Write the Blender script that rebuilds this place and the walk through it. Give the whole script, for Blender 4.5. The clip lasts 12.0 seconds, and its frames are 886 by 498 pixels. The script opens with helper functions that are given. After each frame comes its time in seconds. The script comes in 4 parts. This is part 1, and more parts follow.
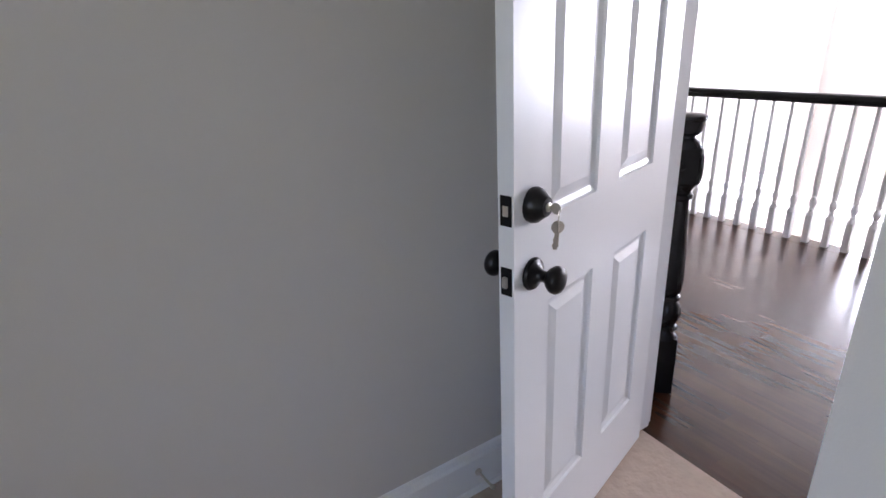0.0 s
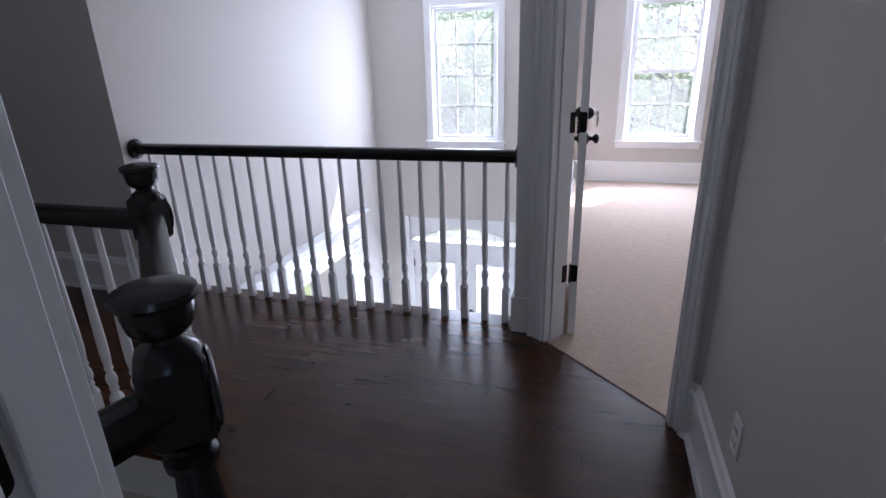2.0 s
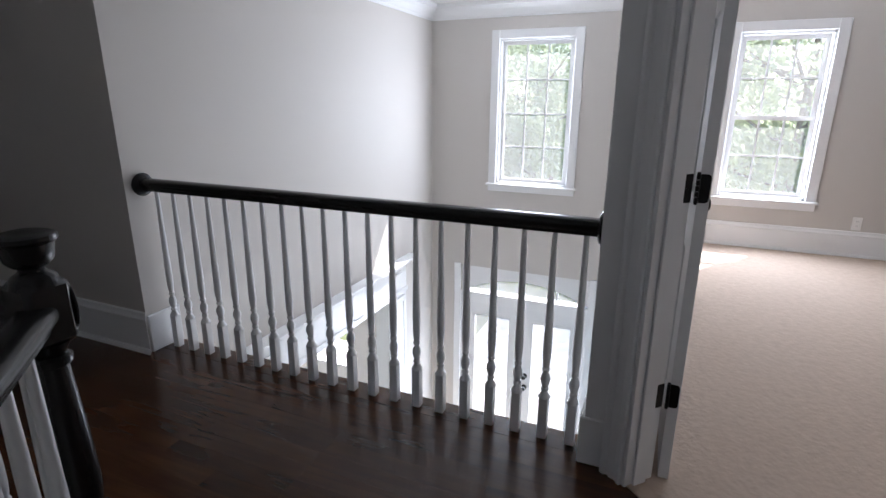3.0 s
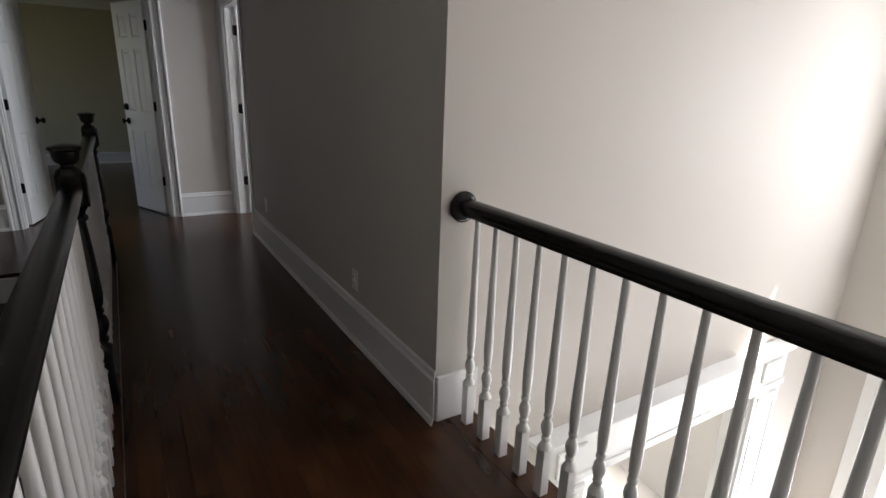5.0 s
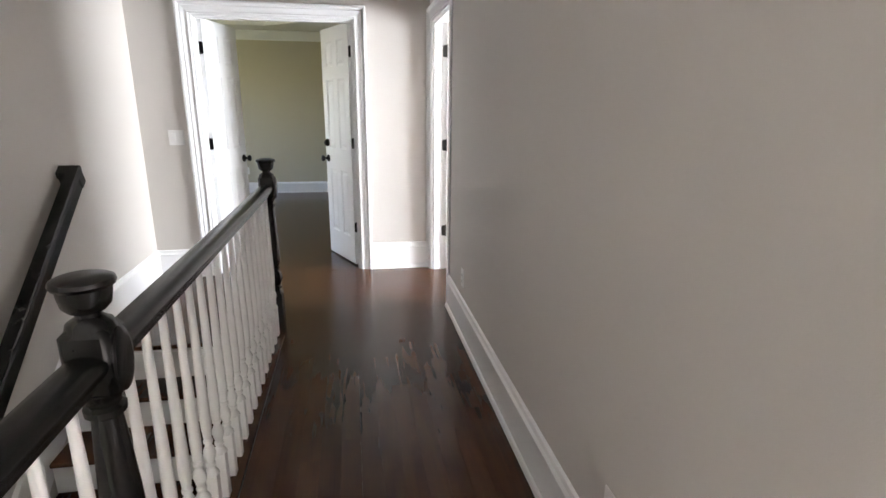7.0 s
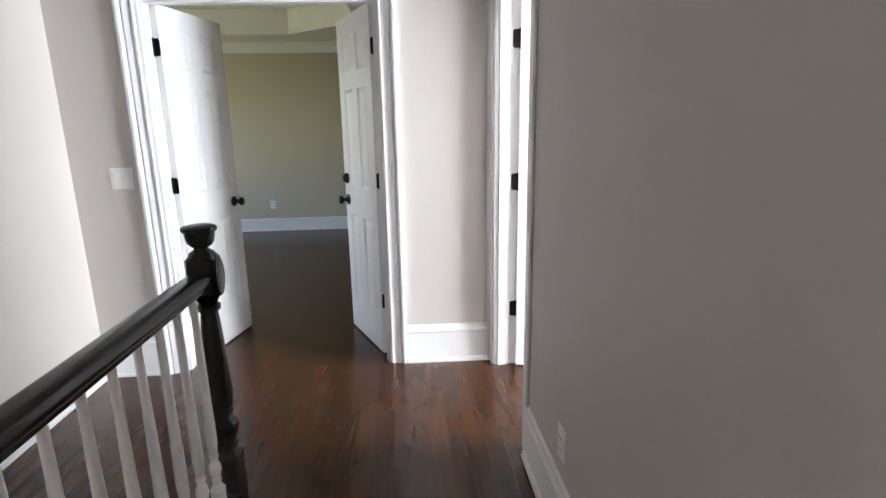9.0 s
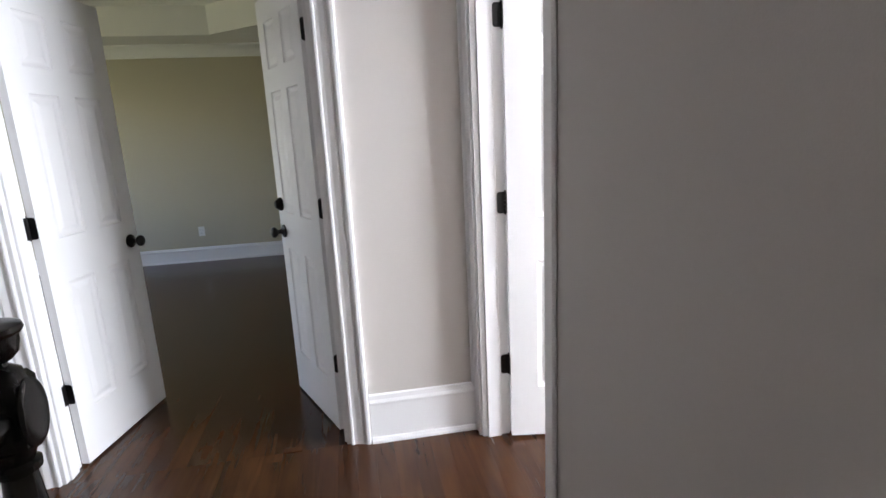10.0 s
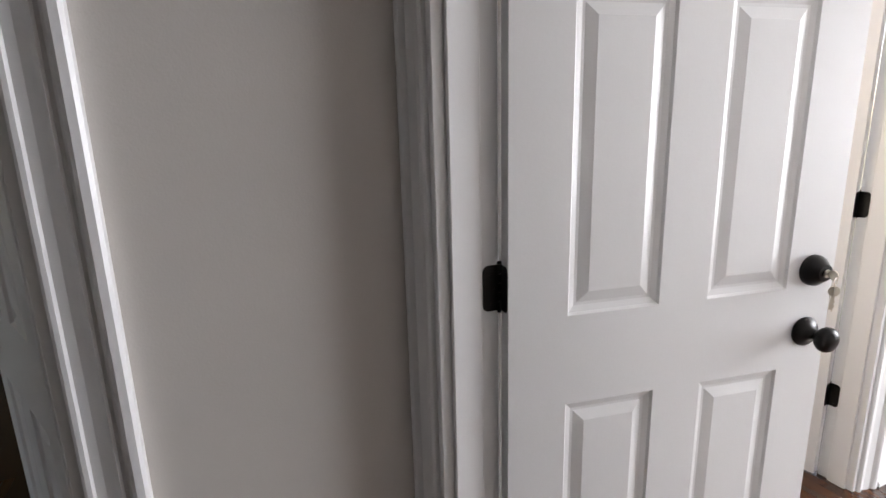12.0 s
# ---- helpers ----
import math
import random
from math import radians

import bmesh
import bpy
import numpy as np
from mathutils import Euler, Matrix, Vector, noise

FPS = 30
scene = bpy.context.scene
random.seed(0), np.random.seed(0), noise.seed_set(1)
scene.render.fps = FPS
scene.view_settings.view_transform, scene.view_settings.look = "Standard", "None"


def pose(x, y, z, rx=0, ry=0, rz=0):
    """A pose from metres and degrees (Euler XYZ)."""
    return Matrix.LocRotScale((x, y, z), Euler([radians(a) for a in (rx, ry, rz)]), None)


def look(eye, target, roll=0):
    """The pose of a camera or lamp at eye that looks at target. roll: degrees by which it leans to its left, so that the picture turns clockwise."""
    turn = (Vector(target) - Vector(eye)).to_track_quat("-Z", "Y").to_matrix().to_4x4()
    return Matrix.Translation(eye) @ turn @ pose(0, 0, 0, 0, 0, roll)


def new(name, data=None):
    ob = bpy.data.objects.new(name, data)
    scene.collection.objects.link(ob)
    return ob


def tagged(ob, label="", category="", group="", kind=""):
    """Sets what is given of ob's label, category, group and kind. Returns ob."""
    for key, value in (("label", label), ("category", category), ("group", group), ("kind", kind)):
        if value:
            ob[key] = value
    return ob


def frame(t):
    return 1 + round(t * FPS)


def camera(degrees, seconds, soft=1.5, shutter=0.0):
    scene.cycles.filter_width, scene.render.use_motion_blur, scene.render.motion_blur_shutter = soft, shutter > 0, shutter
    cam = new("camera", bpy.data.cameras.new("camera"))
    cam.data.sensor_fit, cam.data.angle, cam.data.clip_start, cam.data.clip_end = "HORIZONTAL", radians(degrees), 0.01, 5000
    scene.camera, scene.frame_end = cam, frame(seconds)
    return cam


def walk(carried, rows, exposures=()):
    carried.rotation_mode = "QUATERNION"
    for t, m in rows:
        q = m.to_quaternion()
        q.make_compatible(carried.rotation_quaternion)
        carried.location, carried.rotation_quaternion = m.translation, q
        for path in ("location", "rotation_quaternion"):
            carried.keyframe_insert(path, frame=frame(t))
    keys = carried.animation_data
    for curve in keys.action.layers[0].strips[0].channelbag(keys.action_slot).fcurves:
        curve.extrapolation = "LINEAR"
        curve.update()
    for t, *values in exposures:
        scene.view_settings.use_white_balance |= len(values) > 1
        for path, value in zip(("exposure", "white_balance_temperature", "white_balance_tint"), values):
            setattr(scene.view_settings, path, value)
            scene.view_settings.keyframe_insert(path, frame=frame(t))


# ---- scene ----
cam = camera(80.8, 12.0, 1.5, 0.0)
PATH = [
    (0, (-3.509, -3.134, 1.341), (-2.556, -1.539, 0.600), -3.3),
    (0.5, (-3.319, -2.912, 1.323), (-1.857, -1.758, 0.595), -1.7),
    (1, (-3.079, -2.725, 1.380), (-1.337, -2.115, 0.636), -2.6),
    (1.5, (-2.769, -2.668, 1.356), (-0.977, -2.13, 0.651), -1.4),
    (2, (-2.406, -2.627, 1.347), (-0.601, -2.098, 0.666), -1.7),
    (2.5, (-2.057, -2.523, 1.352), (-0.214, -2.026, 0.757), -0.4),
    (3, (-1.744, -2.459, 1.337), (0.024, -1.71, 0.779), 0.3),
    (3.5, (-1.529, -2.327, 1.319), (0.09, -1.302, 0.744), 1.9),
    (3.7, (-1.458, -2.264, 1.322), (0.082, -1.124, 0.75), 1.9),
    (5.3, (-0.909, -1.373, 1.318), (0.023, 0.302, 0.747), 2.2),
    (5.5, (-0.876, -1.221, 1.328), (0.012, 0.482, 0.769), 2.2),
    (6, (-0.754, -0.915, 1.329), (-0.098, 0.888, 0.761), 1.1),
    (6.5, (-0.674, -0.584, 1.342), (-0.315, 1.304, 0.787), 1.9),
    (7, (-0.649, -0.224, 1.389), (-0.318, 1.675, 0.857), 0.5),
    (7.1, (-0.629, -0.151, 1.392), (-0.289, 1.748, 0.864), 0.8),
    (7.2, (-0.642, -0.086, 1.388), (-0.286, 1.81, 0.861), 0.0),
    (8.8, (-0.501, 1.128, 1.374), (-0.322, 3.063, 0.901), -1.4),
    (8.9, (-0.504, 1.223, 1.377), (-0.338, 3.159, 0.904), -1.2),
    (9, (-0.482, 1.293, 1.379), (-0.348, 3.234, 0.915), -1.0),
    (9.5, (-0.47, 1.657, 1.372), (-0.32, 3.596, 0.903), -2.1),
    (10, (-0.497, 2.007, 1.369), (-0.175, 3.932, 0.932), -2.8),
    (10.5, (-0.454, 2.367, 1.364), (-0.2, 4.302, 0.926), -2.3),
    (11, (-0.465, 2.71, 1.348), (-0.181, 4.636, 0.892), -1.9),
    (11.5, (-0.484, 3.014, 1.388), (0.057, 4.877, 0.901), -2.0),
    (12, (-0.361, 3.267, 1.37), (0.436, 5.045, 0.918), -1.6),
]
EXPOSURES = [(0.0, 3.65, 6300, 25), (0.6, 2.2, 5750, 22), (1.1, 1.8, 5650, 25), (1.5, 1.8, 5600, 24), (2.1, 1.8, 5650, 20), (2.7, 1.65, 5950, 15), (3.1, 1.6, 6050, 15), (3.7, 1.6, 6450, 15),
             (5.4, 2.45, 7000, 14), (6.5, 4.2, 7050, 15), (7.2, 4.4, 7000, 15), (9.0, 4.1, 6800, 15), (9.5, 3.95, 6800, 15), (10.5, 3.3, 6950, 20), (11.0, 3.0, 7200, 20), (11.4, 2.7, 7200, 19), (12.0, 2.3, 7150, 18)]
walk(cam, [(t, look(eye, target, roll)) for t, eye, target, roll in PATH], EXPOSURES)

# ---- world, sun and daylight ----
SUN_EL, SUN_DIR = radians(47), Vector((-0.80, 0.58, -1.12)).normalized()
world = bpy.data.worlds.new("sky_world")
scene.world = world
world.use_nodes = True
wn = world.node_tree
sky = wn.nodes.new("ShaderNodeTexSky")
sky.sky_type, sky.sun_disc = "NISHITA", False
sky.sun_elevation = SUN_EL
sky.sun_rotation = math.atan2(-SUN_DIR.x, -SUN_DIR.y)
wn.links.new(sky.outputs[0], wn.nodes["Background"].inputs[0])
wn.nodes["Background"].inputs[1].default_value = 0.15
sun = new("sun", bpy.data.lights.new("sun", "SUN"))
sun.data.energy, sun.data.angle, sun.data.color = 5.0, radians(0.5), (1.0, 0.95, 0.87)
sun.matrix_world = look((0, 0, 20), Vector((0, 0, 20)) + SUN_DIR)


def daylight(name, eye, target, w, h, power, color=(0.86, 0.93, 1.0)):
    """An area lamp in a window's opening, for the light of the sky."""
    lamp = new(name, bpy.data.lights.new(name, "AREA"))
    lamp.data.shape, lamp.data.size, lamp.data.size_y = "RECTANGLE", w, h
    lamp.data.energy, lamp.data.color = power, color
    lamp.matrix_world = look(eye, target)
    return lamp


daylight("daylight_foyer_window", (3.75, -1.15, 1.18), (0.0, -1.15, 1.18), 0.70, 1.4, 14)
daylight("daylight_front_door", (3.755, -1.12, -1.95), (0.0, -1.12, -1.95), 1.15, 1.5, 15)
daylight("daylight_bedroom_window", (3.75, -3.29, 1.18), (0.0, -3.29, 1.18), 0.66, 1.36, 20)
daylight("daylight_side_room", (3.34, 2.75, 1.35), (0.0, 3.4, 0.9), 1.6, 1.4, 30, (0.80, 0.90, 1.0))
daylight("daylight_study", (-4.94, 6.5, 1.4), (-1.5, 5.3, 1.0), 1.7, 1.4, 0.75, (1.0, 0.93, 0.80))
daylight("daylight_start_room", (-5.06, -4.3, 1.4), (-2.8, -2.6, 1.0), 1.3, 1.4, 0.30)
daylight("daylight_dining_window", (3.84, 2.0, -1.5), (1.5, 1.0, -2.2), 1.5, 1.4, 30)


# ---- materials ----
def material(name, color, rough=0.5, metal=0.0, vary=0.06, scale=6.0, bump=0.0, bump_scale=60.0, coat=0.0, spread=0.02):
    """A painted or plain surface with large-scale and fine variation of tone and relief."""
    m = bpy.data.materials.new(name)
    m.use_nodes = True
    t = m.node_tree
    bsdf = t.nodes["Principled BSDF"]
    bsdf.inputs["Roughness"].default_value = rough
    bsdf.inputs["Metallic"].default_value = metal
    bsdf.inputs["Coat Weight"].default_value = coat
    co = t.nodes.new("ShaderNodeTexCoord")
    big = t.nodes.new("ShaderNodeTexNoise")
    big.inputs["Scale"].default_value, big.inputs["Detail"].default_value = scale, 6
    t.links.new(co.outputs["Object"], big.inputs["Vector"])
    mix = t.nodes.new("ShaderNodeMix")
    mix.data_type = "RGBA"
    mix.inputs[6].default_value = (*[c * (1 - vary) for c in color], 1)
    mix.inputs[7].default_value = (*[min(1, c * (1 + vary)) for c in color], 1)
    t.links.new(big.outputs["Fac"], mix.inputs[0])
    t.links.new(mix.outputs[2], bsdf.inputs["Base Color"])
    rr = t.nodes.new("ShaderNodeMapRange")
    rr.inputs["To Min"].default_value, rr.inputs["To Max"].default_value = max(0.02, rough - spread), min(1, rough + spread)
    t.links.new(big.outputs["Fac"], rr.inputs["Value"])
    t.links.new(rr.outputs[0], bsdf.inputs["Roughness"])
    if bump:
        fine = t.nodes.new("ShaderNodeTexNoise")
        fine.inputs["Scale"].default_value, fine.inputs["Detail"].default_value = bump_scale, 4
        t.links.new(co.outputs["Object"], fine.inputs["Vector"])
        b = t.nodes.new("ShaderNodeBump")
        b.inputs["Strength"].default_value, b.inputs["Distance"].default_value = bump, 0.004
        t.links.new(fine.outputs["Fac"], b.inputs["Height"])
        t.links.new(b.outputs[0], bsdf.inputs["Normal"])
    return m


def wood_floor(name):
    """Dark-stained oak with arched figure and pores along y, slightly cupped boards, each of its own tone."""
    m = bpy.data.materials.new(name)
    m.use_nodes = True
    t = m.node_tree
    bsdf = t.nodes["Principled BSDF"]
    geo, info = t.nodes.new("ShaderNodeNewGeometry"), t.nodes.new("ShaderNodeObjectInfo")
    isl = t.nodes.new("ShaderNodeMath")
    isl.operation = "ADD"
    t.links.new(info.outputs["Random"], isl.inputs[0])
    t.links.new(geo.outputs["Random Per Island"], isl.inputs[1])
    off = t.nodes.new("ShaderNodeCombineXYZ")
    mul = t.nodes.new("ShaderNodeMath")
    mul.operation = "MULTIPLY"
    mul.inputs[1].default_value = 37.0
    t.links.new(isl.outputs[0], mul.inputs[0])
    t.links.new(mul.outputs[0], off.inputs["Z"])
    add = t.nodes.new("ShaderNodeVectorMath")
    t.links.new(geo.outputs["Position"], add.inputs[0])
    t.links.new(off.outputs[0], add.inputs[1])
    def noise(scale, detail, distortion):
        stretch = t.nodes.new("ShaderNodeMapping")
        stretch.inputs["Scale"].default_value = scale
        t.links.new(add.outputs[0], stretch.inputs[0])
        n = t.nodes.new("ShaderNodeTexNoise")
        n.inputs["Scale"].default_value, n.inputs["Detail"].default_value, n.inputs["Distortion"].default_value = 1.0, detail, distortion
        t.links.new(stretch.outputs[0], n.inputs["Vector"])
        return n.outputs["Fac"]

    def calc(operation, a, b=None):
        n = t.nodes.new("ShaderNodeMath")
        n.operation = operation
        for k, v in enumerate((a, b)):
            if isinstance(v, float):
                n.inputs[k].default_value = v
            elif v is not None:
                t.links.new(v, n.inputs[k])
        return n.outputs[0]

    figure = noise((9.0, 0.75, 1.0), 1.5, 0.35)
    rings = calc("MULTIPLY_ADD", calc("SINE", calc("MULTIPLY", figure, 40.0)), 0.5)
    rings.node.inputs[2].default_value = 0.5
    pores = noise((150.0, 5.0, 3.0), 3.0, 0.2)
    blotch = noise((7.0, 2.6, 1.0), 4.0, 0.4)
    grain = calc("ADD", calc("ADD", calc("MULTIPLY", rings, 0.11), calc("MULTIPLY", pores, 0.22)), calc("MULTIPLY", blotch, 0.66))
    ramp = t.nodes.new("ShaderNodeValToRGB")
    ramp.color_ramp.elements[0].position, ramp.color_ramp.elements[0].color = 0.26, (0.030, 0.0113, 0.0052, 1)
    ramp.color_ramp.elements[1].position, ramp.color_ramp.elements[1].color = 0.76, (0.086, 0.0330, 0.0135, 1)
    t.links.new(grain, ramp.inputs[0])
    frac = t.nodes.new("ShaderNodeMath")
    frac.operation = "FRACT"
    t.links.new(isl.outputs[0], frac.inputs[0])
    tone = t.nodes.new("ShaderNodeMapRange")
    tone.inputs["To Min"].default_value, tone.inputs["To Max"].default_value = 0.82, 1.18
    t.links.new(frac.outputs[0], tone.inputs["Value"])
    sc = t.nodes.new("ShaderNodeVectorMath")
    sc.operation = "SCALE"
    t.links.new(ramp.outputs[0], sc.inputs[0])
    t.links.new(tone.outputs[0], sc.inputs["Scale"])
    t.links.new(sc.outputs[0], bsdf.inputs["Base Color"])
    bsdf.inputs["Specular IOR Level"].default_value = 0.38
    rr = t.nodes.new("ShaderNodeMapRange")
    rr.inputs["To Min"].default_value, rr.inputs["To Max"].default_value = 0.21, 0.26
    t.links.new(blotch, rr.inputs["Value"])
    t.links.new(rr.outputs[0], bsdf.inputs["Roughness"])
    split = t.nodes.new("ShaderNodeSeparateXYZ")
    t.links.new(geo.outputs["Position"], split.inputs[0])
    cup = calc("SINE", calc("MULTIPLY", split.outputs[0], 2 * math.pi / 0.082))
    b = t.nodes.new("ShaderNodeBump")
    b.inputs["Strength"].default_value, b.inputs["Distance"].default_value = 0.04, 0.0003
    t.links.new(calc("ADD", cup, blotch), b.inputs["Height"])
    t.links.new(b.outputs[0], bsdf.inputs["Normal"])
    return m


def glass(name):
    """Window glass: light passes straight on, with a weak mirror on top and an added white veil that washes out the
    view.
    """
    m = bpy.data.materials.new(name)
    m.use_nodes = True
    t = m.node_tree
    t.nodes.remove(t.nodes["Principled BSDF"])
    clear, gloss, mix = t.nodes.new("ShaderNodeBsdfTransparent"), t.nodes.new("ShaderNodeBsdfGlossy"), t.nodes.new("ShaderNodeMixShader")
    gloss.inputs["Roughness"].default_value = 0.02
    mix.inputs[0].default_value = 0.06
    t.links.new(clear.outputs[0], mix.inputs[1])
    t.links.new(gloss.outputs[0], mix.inputs[2])
    # uneven white translucent layer: puts the haze of overexposed panes into the glass
    veil, veiled, veil_noise = t.nodes.new("ShaderNodeBsdfTranslucent"), t.nodes.new("ShaderNodeMixShader"), t.nodes.new("ShaderNodeTexNoise")
    veil.inputs[0].default_value = (0.92, 0.93, 0.95, 1)
    veil_noise.inputs["Scale"].default_value, veil_noise.inputs["Detail"].default_value = 7.0, 5
    amount = t.nodes.new("ShaderNodeMapRange")
    amount.inputs["To Min"].default_value, amount.inputs["To Max"].default_value = 0.04, 0.13
    t.links.new(veil_noise.outputs["Fac"], amount.inputs["Value"])
    t.links.new(amount.outputs[0], veiled.inputs[0])
    t.links.new(mix.outputs[0], veiled.inputs[1])
    t.links.new(veil.outputs[0], veiled.inputs[2])
    t.links.new(veiled.outputs[0], t.nodes["Material Output"].inputs[0])
    return m


def leaves(name):
    """Thin leaves that let sunlight through."""
    m = material(name, (0.20, 0.24, 0.12), 0.5, vary=0.5, scale=3)
    t = m.node_tree
    thin, mix = t.nodes.new("ShaderNodeBsdfTranslucent"), t.nodes.new("ShaderNodeMixShader")
    thin.inputs[0].default_value = (0.72, 0.79, 0.56, 1)
    mix.inputs[0].default_value = 0.55
    t.links.new(t.nodes["Principled BSDF"].outputs[0], mix.inputs[1])
    t.links.new(thin.outputs[0], mix.inputs[2])
    t.links.new(mix.outputs[0], t.nodes["Material Output"].inputs[0])
    return m


WALL = material("warm_grey_wall_paint", (0.59, 0.555, 0.52), 0.62, vary=0.025, scale=1.3, bump=0.10, bump_scale=260)
GREEN = material("olive_wall_paint", (0.50, 0.457, 0.350), 0.62, vary=0.025, scale=1.3, bump=0.10, bump_scale=260)
CEIL = material("flat_white_ceiling_paint", (0.80, 0.79, 0.77), 0.8, vary=0.02, bump=0.15, bump_scale=180)
TRIM = material("semi_gloss_white_trim_paint", (0.82, 0.82, 0.82), 0.30, vary=0.008, scale=1.5, bump=0.04, bump_scale=220, spread=0.01)
DOORPAINT = material("semi_gloss_white_door_paint", (0.80, 0.80, 0.80), 0.30, vary=0.008, scale=1.5, bump=0.04, bump_scale=220, spread=0.01)
BLACKWOOD = material("espresso_stained_wood", (0.012, 0.011, 0.011), 0.26, vary=0.35, scale=14, bump=0.12, bump_scale=40)
BLACKWOOD.node_tree.nodes["Principled BSDF"].inputs["Specular IOR Level"].default_value = 0.32
BRONZE = material("oil_rubbed_bronze", (0.014, 0.013, 0.013), 0.3, metal=0.6, vary=0.3, scale=40)
STEEL = material("bright_steel", (0.68, 0.64, 0.57), 0.28, metal=1.0, vary=0.05)
PLATE = material("white_plastic", (0.82, 0.81, 0.79), 0.35, vary=0.01)
SLOT = material("dark_slot", (0.03, 0.03, 0.03), 0.6, vary=0.1)
FLOOR = wood_floor("dark_stained_oak")
CARPET = material("beige_cut_pile_carpet", (0.50, 0.392, 0.310), 0.95, vary=0.16, scale=22, bump=1.0, bump_scale=38)
LEAF = leaves("green_leaves")
BARK = material("grey_brown_bark", (0.22, 0.18, 0.15), 0.9, vary=0.3, scale=8, bump=0.8, bump_scale=25)
GRASS = material("lawn_grass", (0.11, 0.125, 0.055), 0.9, vary=0.4, scale=2, bump=0.8, bump_scale=40)
TILE = material("pale_foyer_stone", (0.55, 0.50, 0.44), 0.3, vary=0.08, scale=2)
GLASS = glass("window_glass")


# ---- mesh helpers ----
def finish(name, bm, mat, smooth=False):
    me = bpy.data.meshes.new(name)
    bmesh.ops.recalc_face_normals(bm, faces=bm.faces)
    if smooth:
        for f in bm.faces:
            f.smooth = True
    bm.to_mesh(me)
    bm.free()
    if mat:
        me.materials.append(mat)
    if smooth:
        me.set_sharp_from_angle(angle=radians(38))
    return me


def part(name, bm, mat, parent=None, label="", smooth=False, m=None):
    ob = new(name, finish(name, bm, mat, smooth) if isinstance(bm, bmesh.types.BMesh) else bm)
    ob.parent = parent
    if m is not None:
        ob.matrix_basis = m
    return tagged(ob, label)


def thing(name, label, category, m=None, group="", kind=""):
    ob = new(name)
    if m is not None:
        ob.matrix_basis = m
    return tagged(ob, label, category, group, kind)


def structure(name, bm, mat, label, category, m=None, smooth=False):
    ob = part(name, bm, mat, None, label, smooth, m)
    return tagged(ob, label, category, "", "structure")


def add_box(bm, lo, hi, bevel=0.0):
    ret = bmesh.ops.create_cube(bm, size=1)
    vs = ret["verts"]
    for v in vs:
        v.co = Vector([lo[i] if v.co[i] < 0 else hi[i] for i in range(3)])
    if bevel:
        es = list({e for v in vs for e in v.link_edges})
        bmesh.ops.bevel(bm, geom=es, offset=bevel, segments=1, affect="EDGES")
    return bm


def box(lo, hi, bevel=0.0):
    return add_box(bmesh.new(), lo, hi, bevel)


def boxes(*spans, bevel=0.0):
    bm = bmesh.new()
    for lo, hi in spans:
        add_box(bm, lo, hi, bevel)
    return bm


def add_prism(bm, poly, z0, z1):
    a = [bm.verts.new((x, y, z0)) for x, y in poly]
    b = [bm.verts.new((x, y, z1)) for x, y in poly]
    n = len(poly)
    bm.faces.new(a[::-1])
    bm.faces.new(b)
    for i in range(n):
        bm.faces.new((a[i], a[(i + 1) % n], b[(i + 1) % n], b[i]))
    return bm


def prism(poly, z0, z1):
    return add_prism(bmesh.new(), poly, z0, z1)


def add_sweep(bm, profile, rows):
    """Joins copies of a profile: rows of lists of points of the same length, ends closed."""
    rings = [[bm.verts.new(p) for p in r] for r in rows]
    n = len(profile)
    for a, b in zip(rings, rings[1:]):
        for i in range(n):
            bm.faces.new((a[i], a[(i + 1) % n], b[(i + 1) % n], b[i]))
    bm.faces.new(rings[0])
    bm.faces.new(rings[-1][::-1])
    return bm


def add_lathe(bm, prof, n=14, axis="z", at=(0, 0, 0)):
    """Turns (height, radius) pairs round an axis."""
    rings = []
    for h, r in prof:
        ring = []
        for i in range(n):
            a = 2 * math.pi * (i + 0.5) / n
            u, v = r * math.cos(a), r * math.sin(a)
            p = {"z": (u, v, h), "y": (u, h, v), "x": (h, u, v)}[axis]
            ring.append(bm.verts.new(Vector(p) + Vector(at)))
        rings.append(ring)
    for a, b in zip(rings, rings[1:]):
        for i in range(n):
            bm.faces.new((a[i], a[(i + 1) % n], b[(i + 1) % n], b[i]))
    bm.faces.new(rings[0])
    bm.faces.new(rings[-1][::-1])
    return bm


# ---- plan, in metres: hall floor at 0; the hall's long wall on x = 0, the foyer's wall on y = 0 ----
FRONT = 3.73          # inner face of the front wall
LOW = -2.96           # foyer floor
CEILING = 2.44
SW_Y = -3.055          # wall with the light switch
DW_X0, DW_X1 = -2.215, -2.105   # wall of the first door: room side, hall side
STAIR_X = -2.24       # wall beside the stairs
END_Y = 4.19          # end wall of the hall
RIGHT_Y = -2.29       # foyer's other side wall
P0, P1 = Vector((0.02, -2.375)), Vector((-0.645, -3.055))   # angled wall of the bedroom door, hall face
NEWELS = dict(a=(-1.908, -2.08), b=(-1.153, -1.31), d=(-1.153, 0.795), c=(-1.153, 2.994))
JAMB_Y = -2.995       # strike side of the first door
ROOM_Y = -2.066        # side wall of the first room
DOOR1 = 196.2         # the first door's open angle
FW = (-1.53, -0.765, 0.44, 1.915)    # foyer window: y from, to, z from, to
CW = (-3.635, -2.94, 0.465, 1.89)      # bedroom window
WALL_T = 0.12


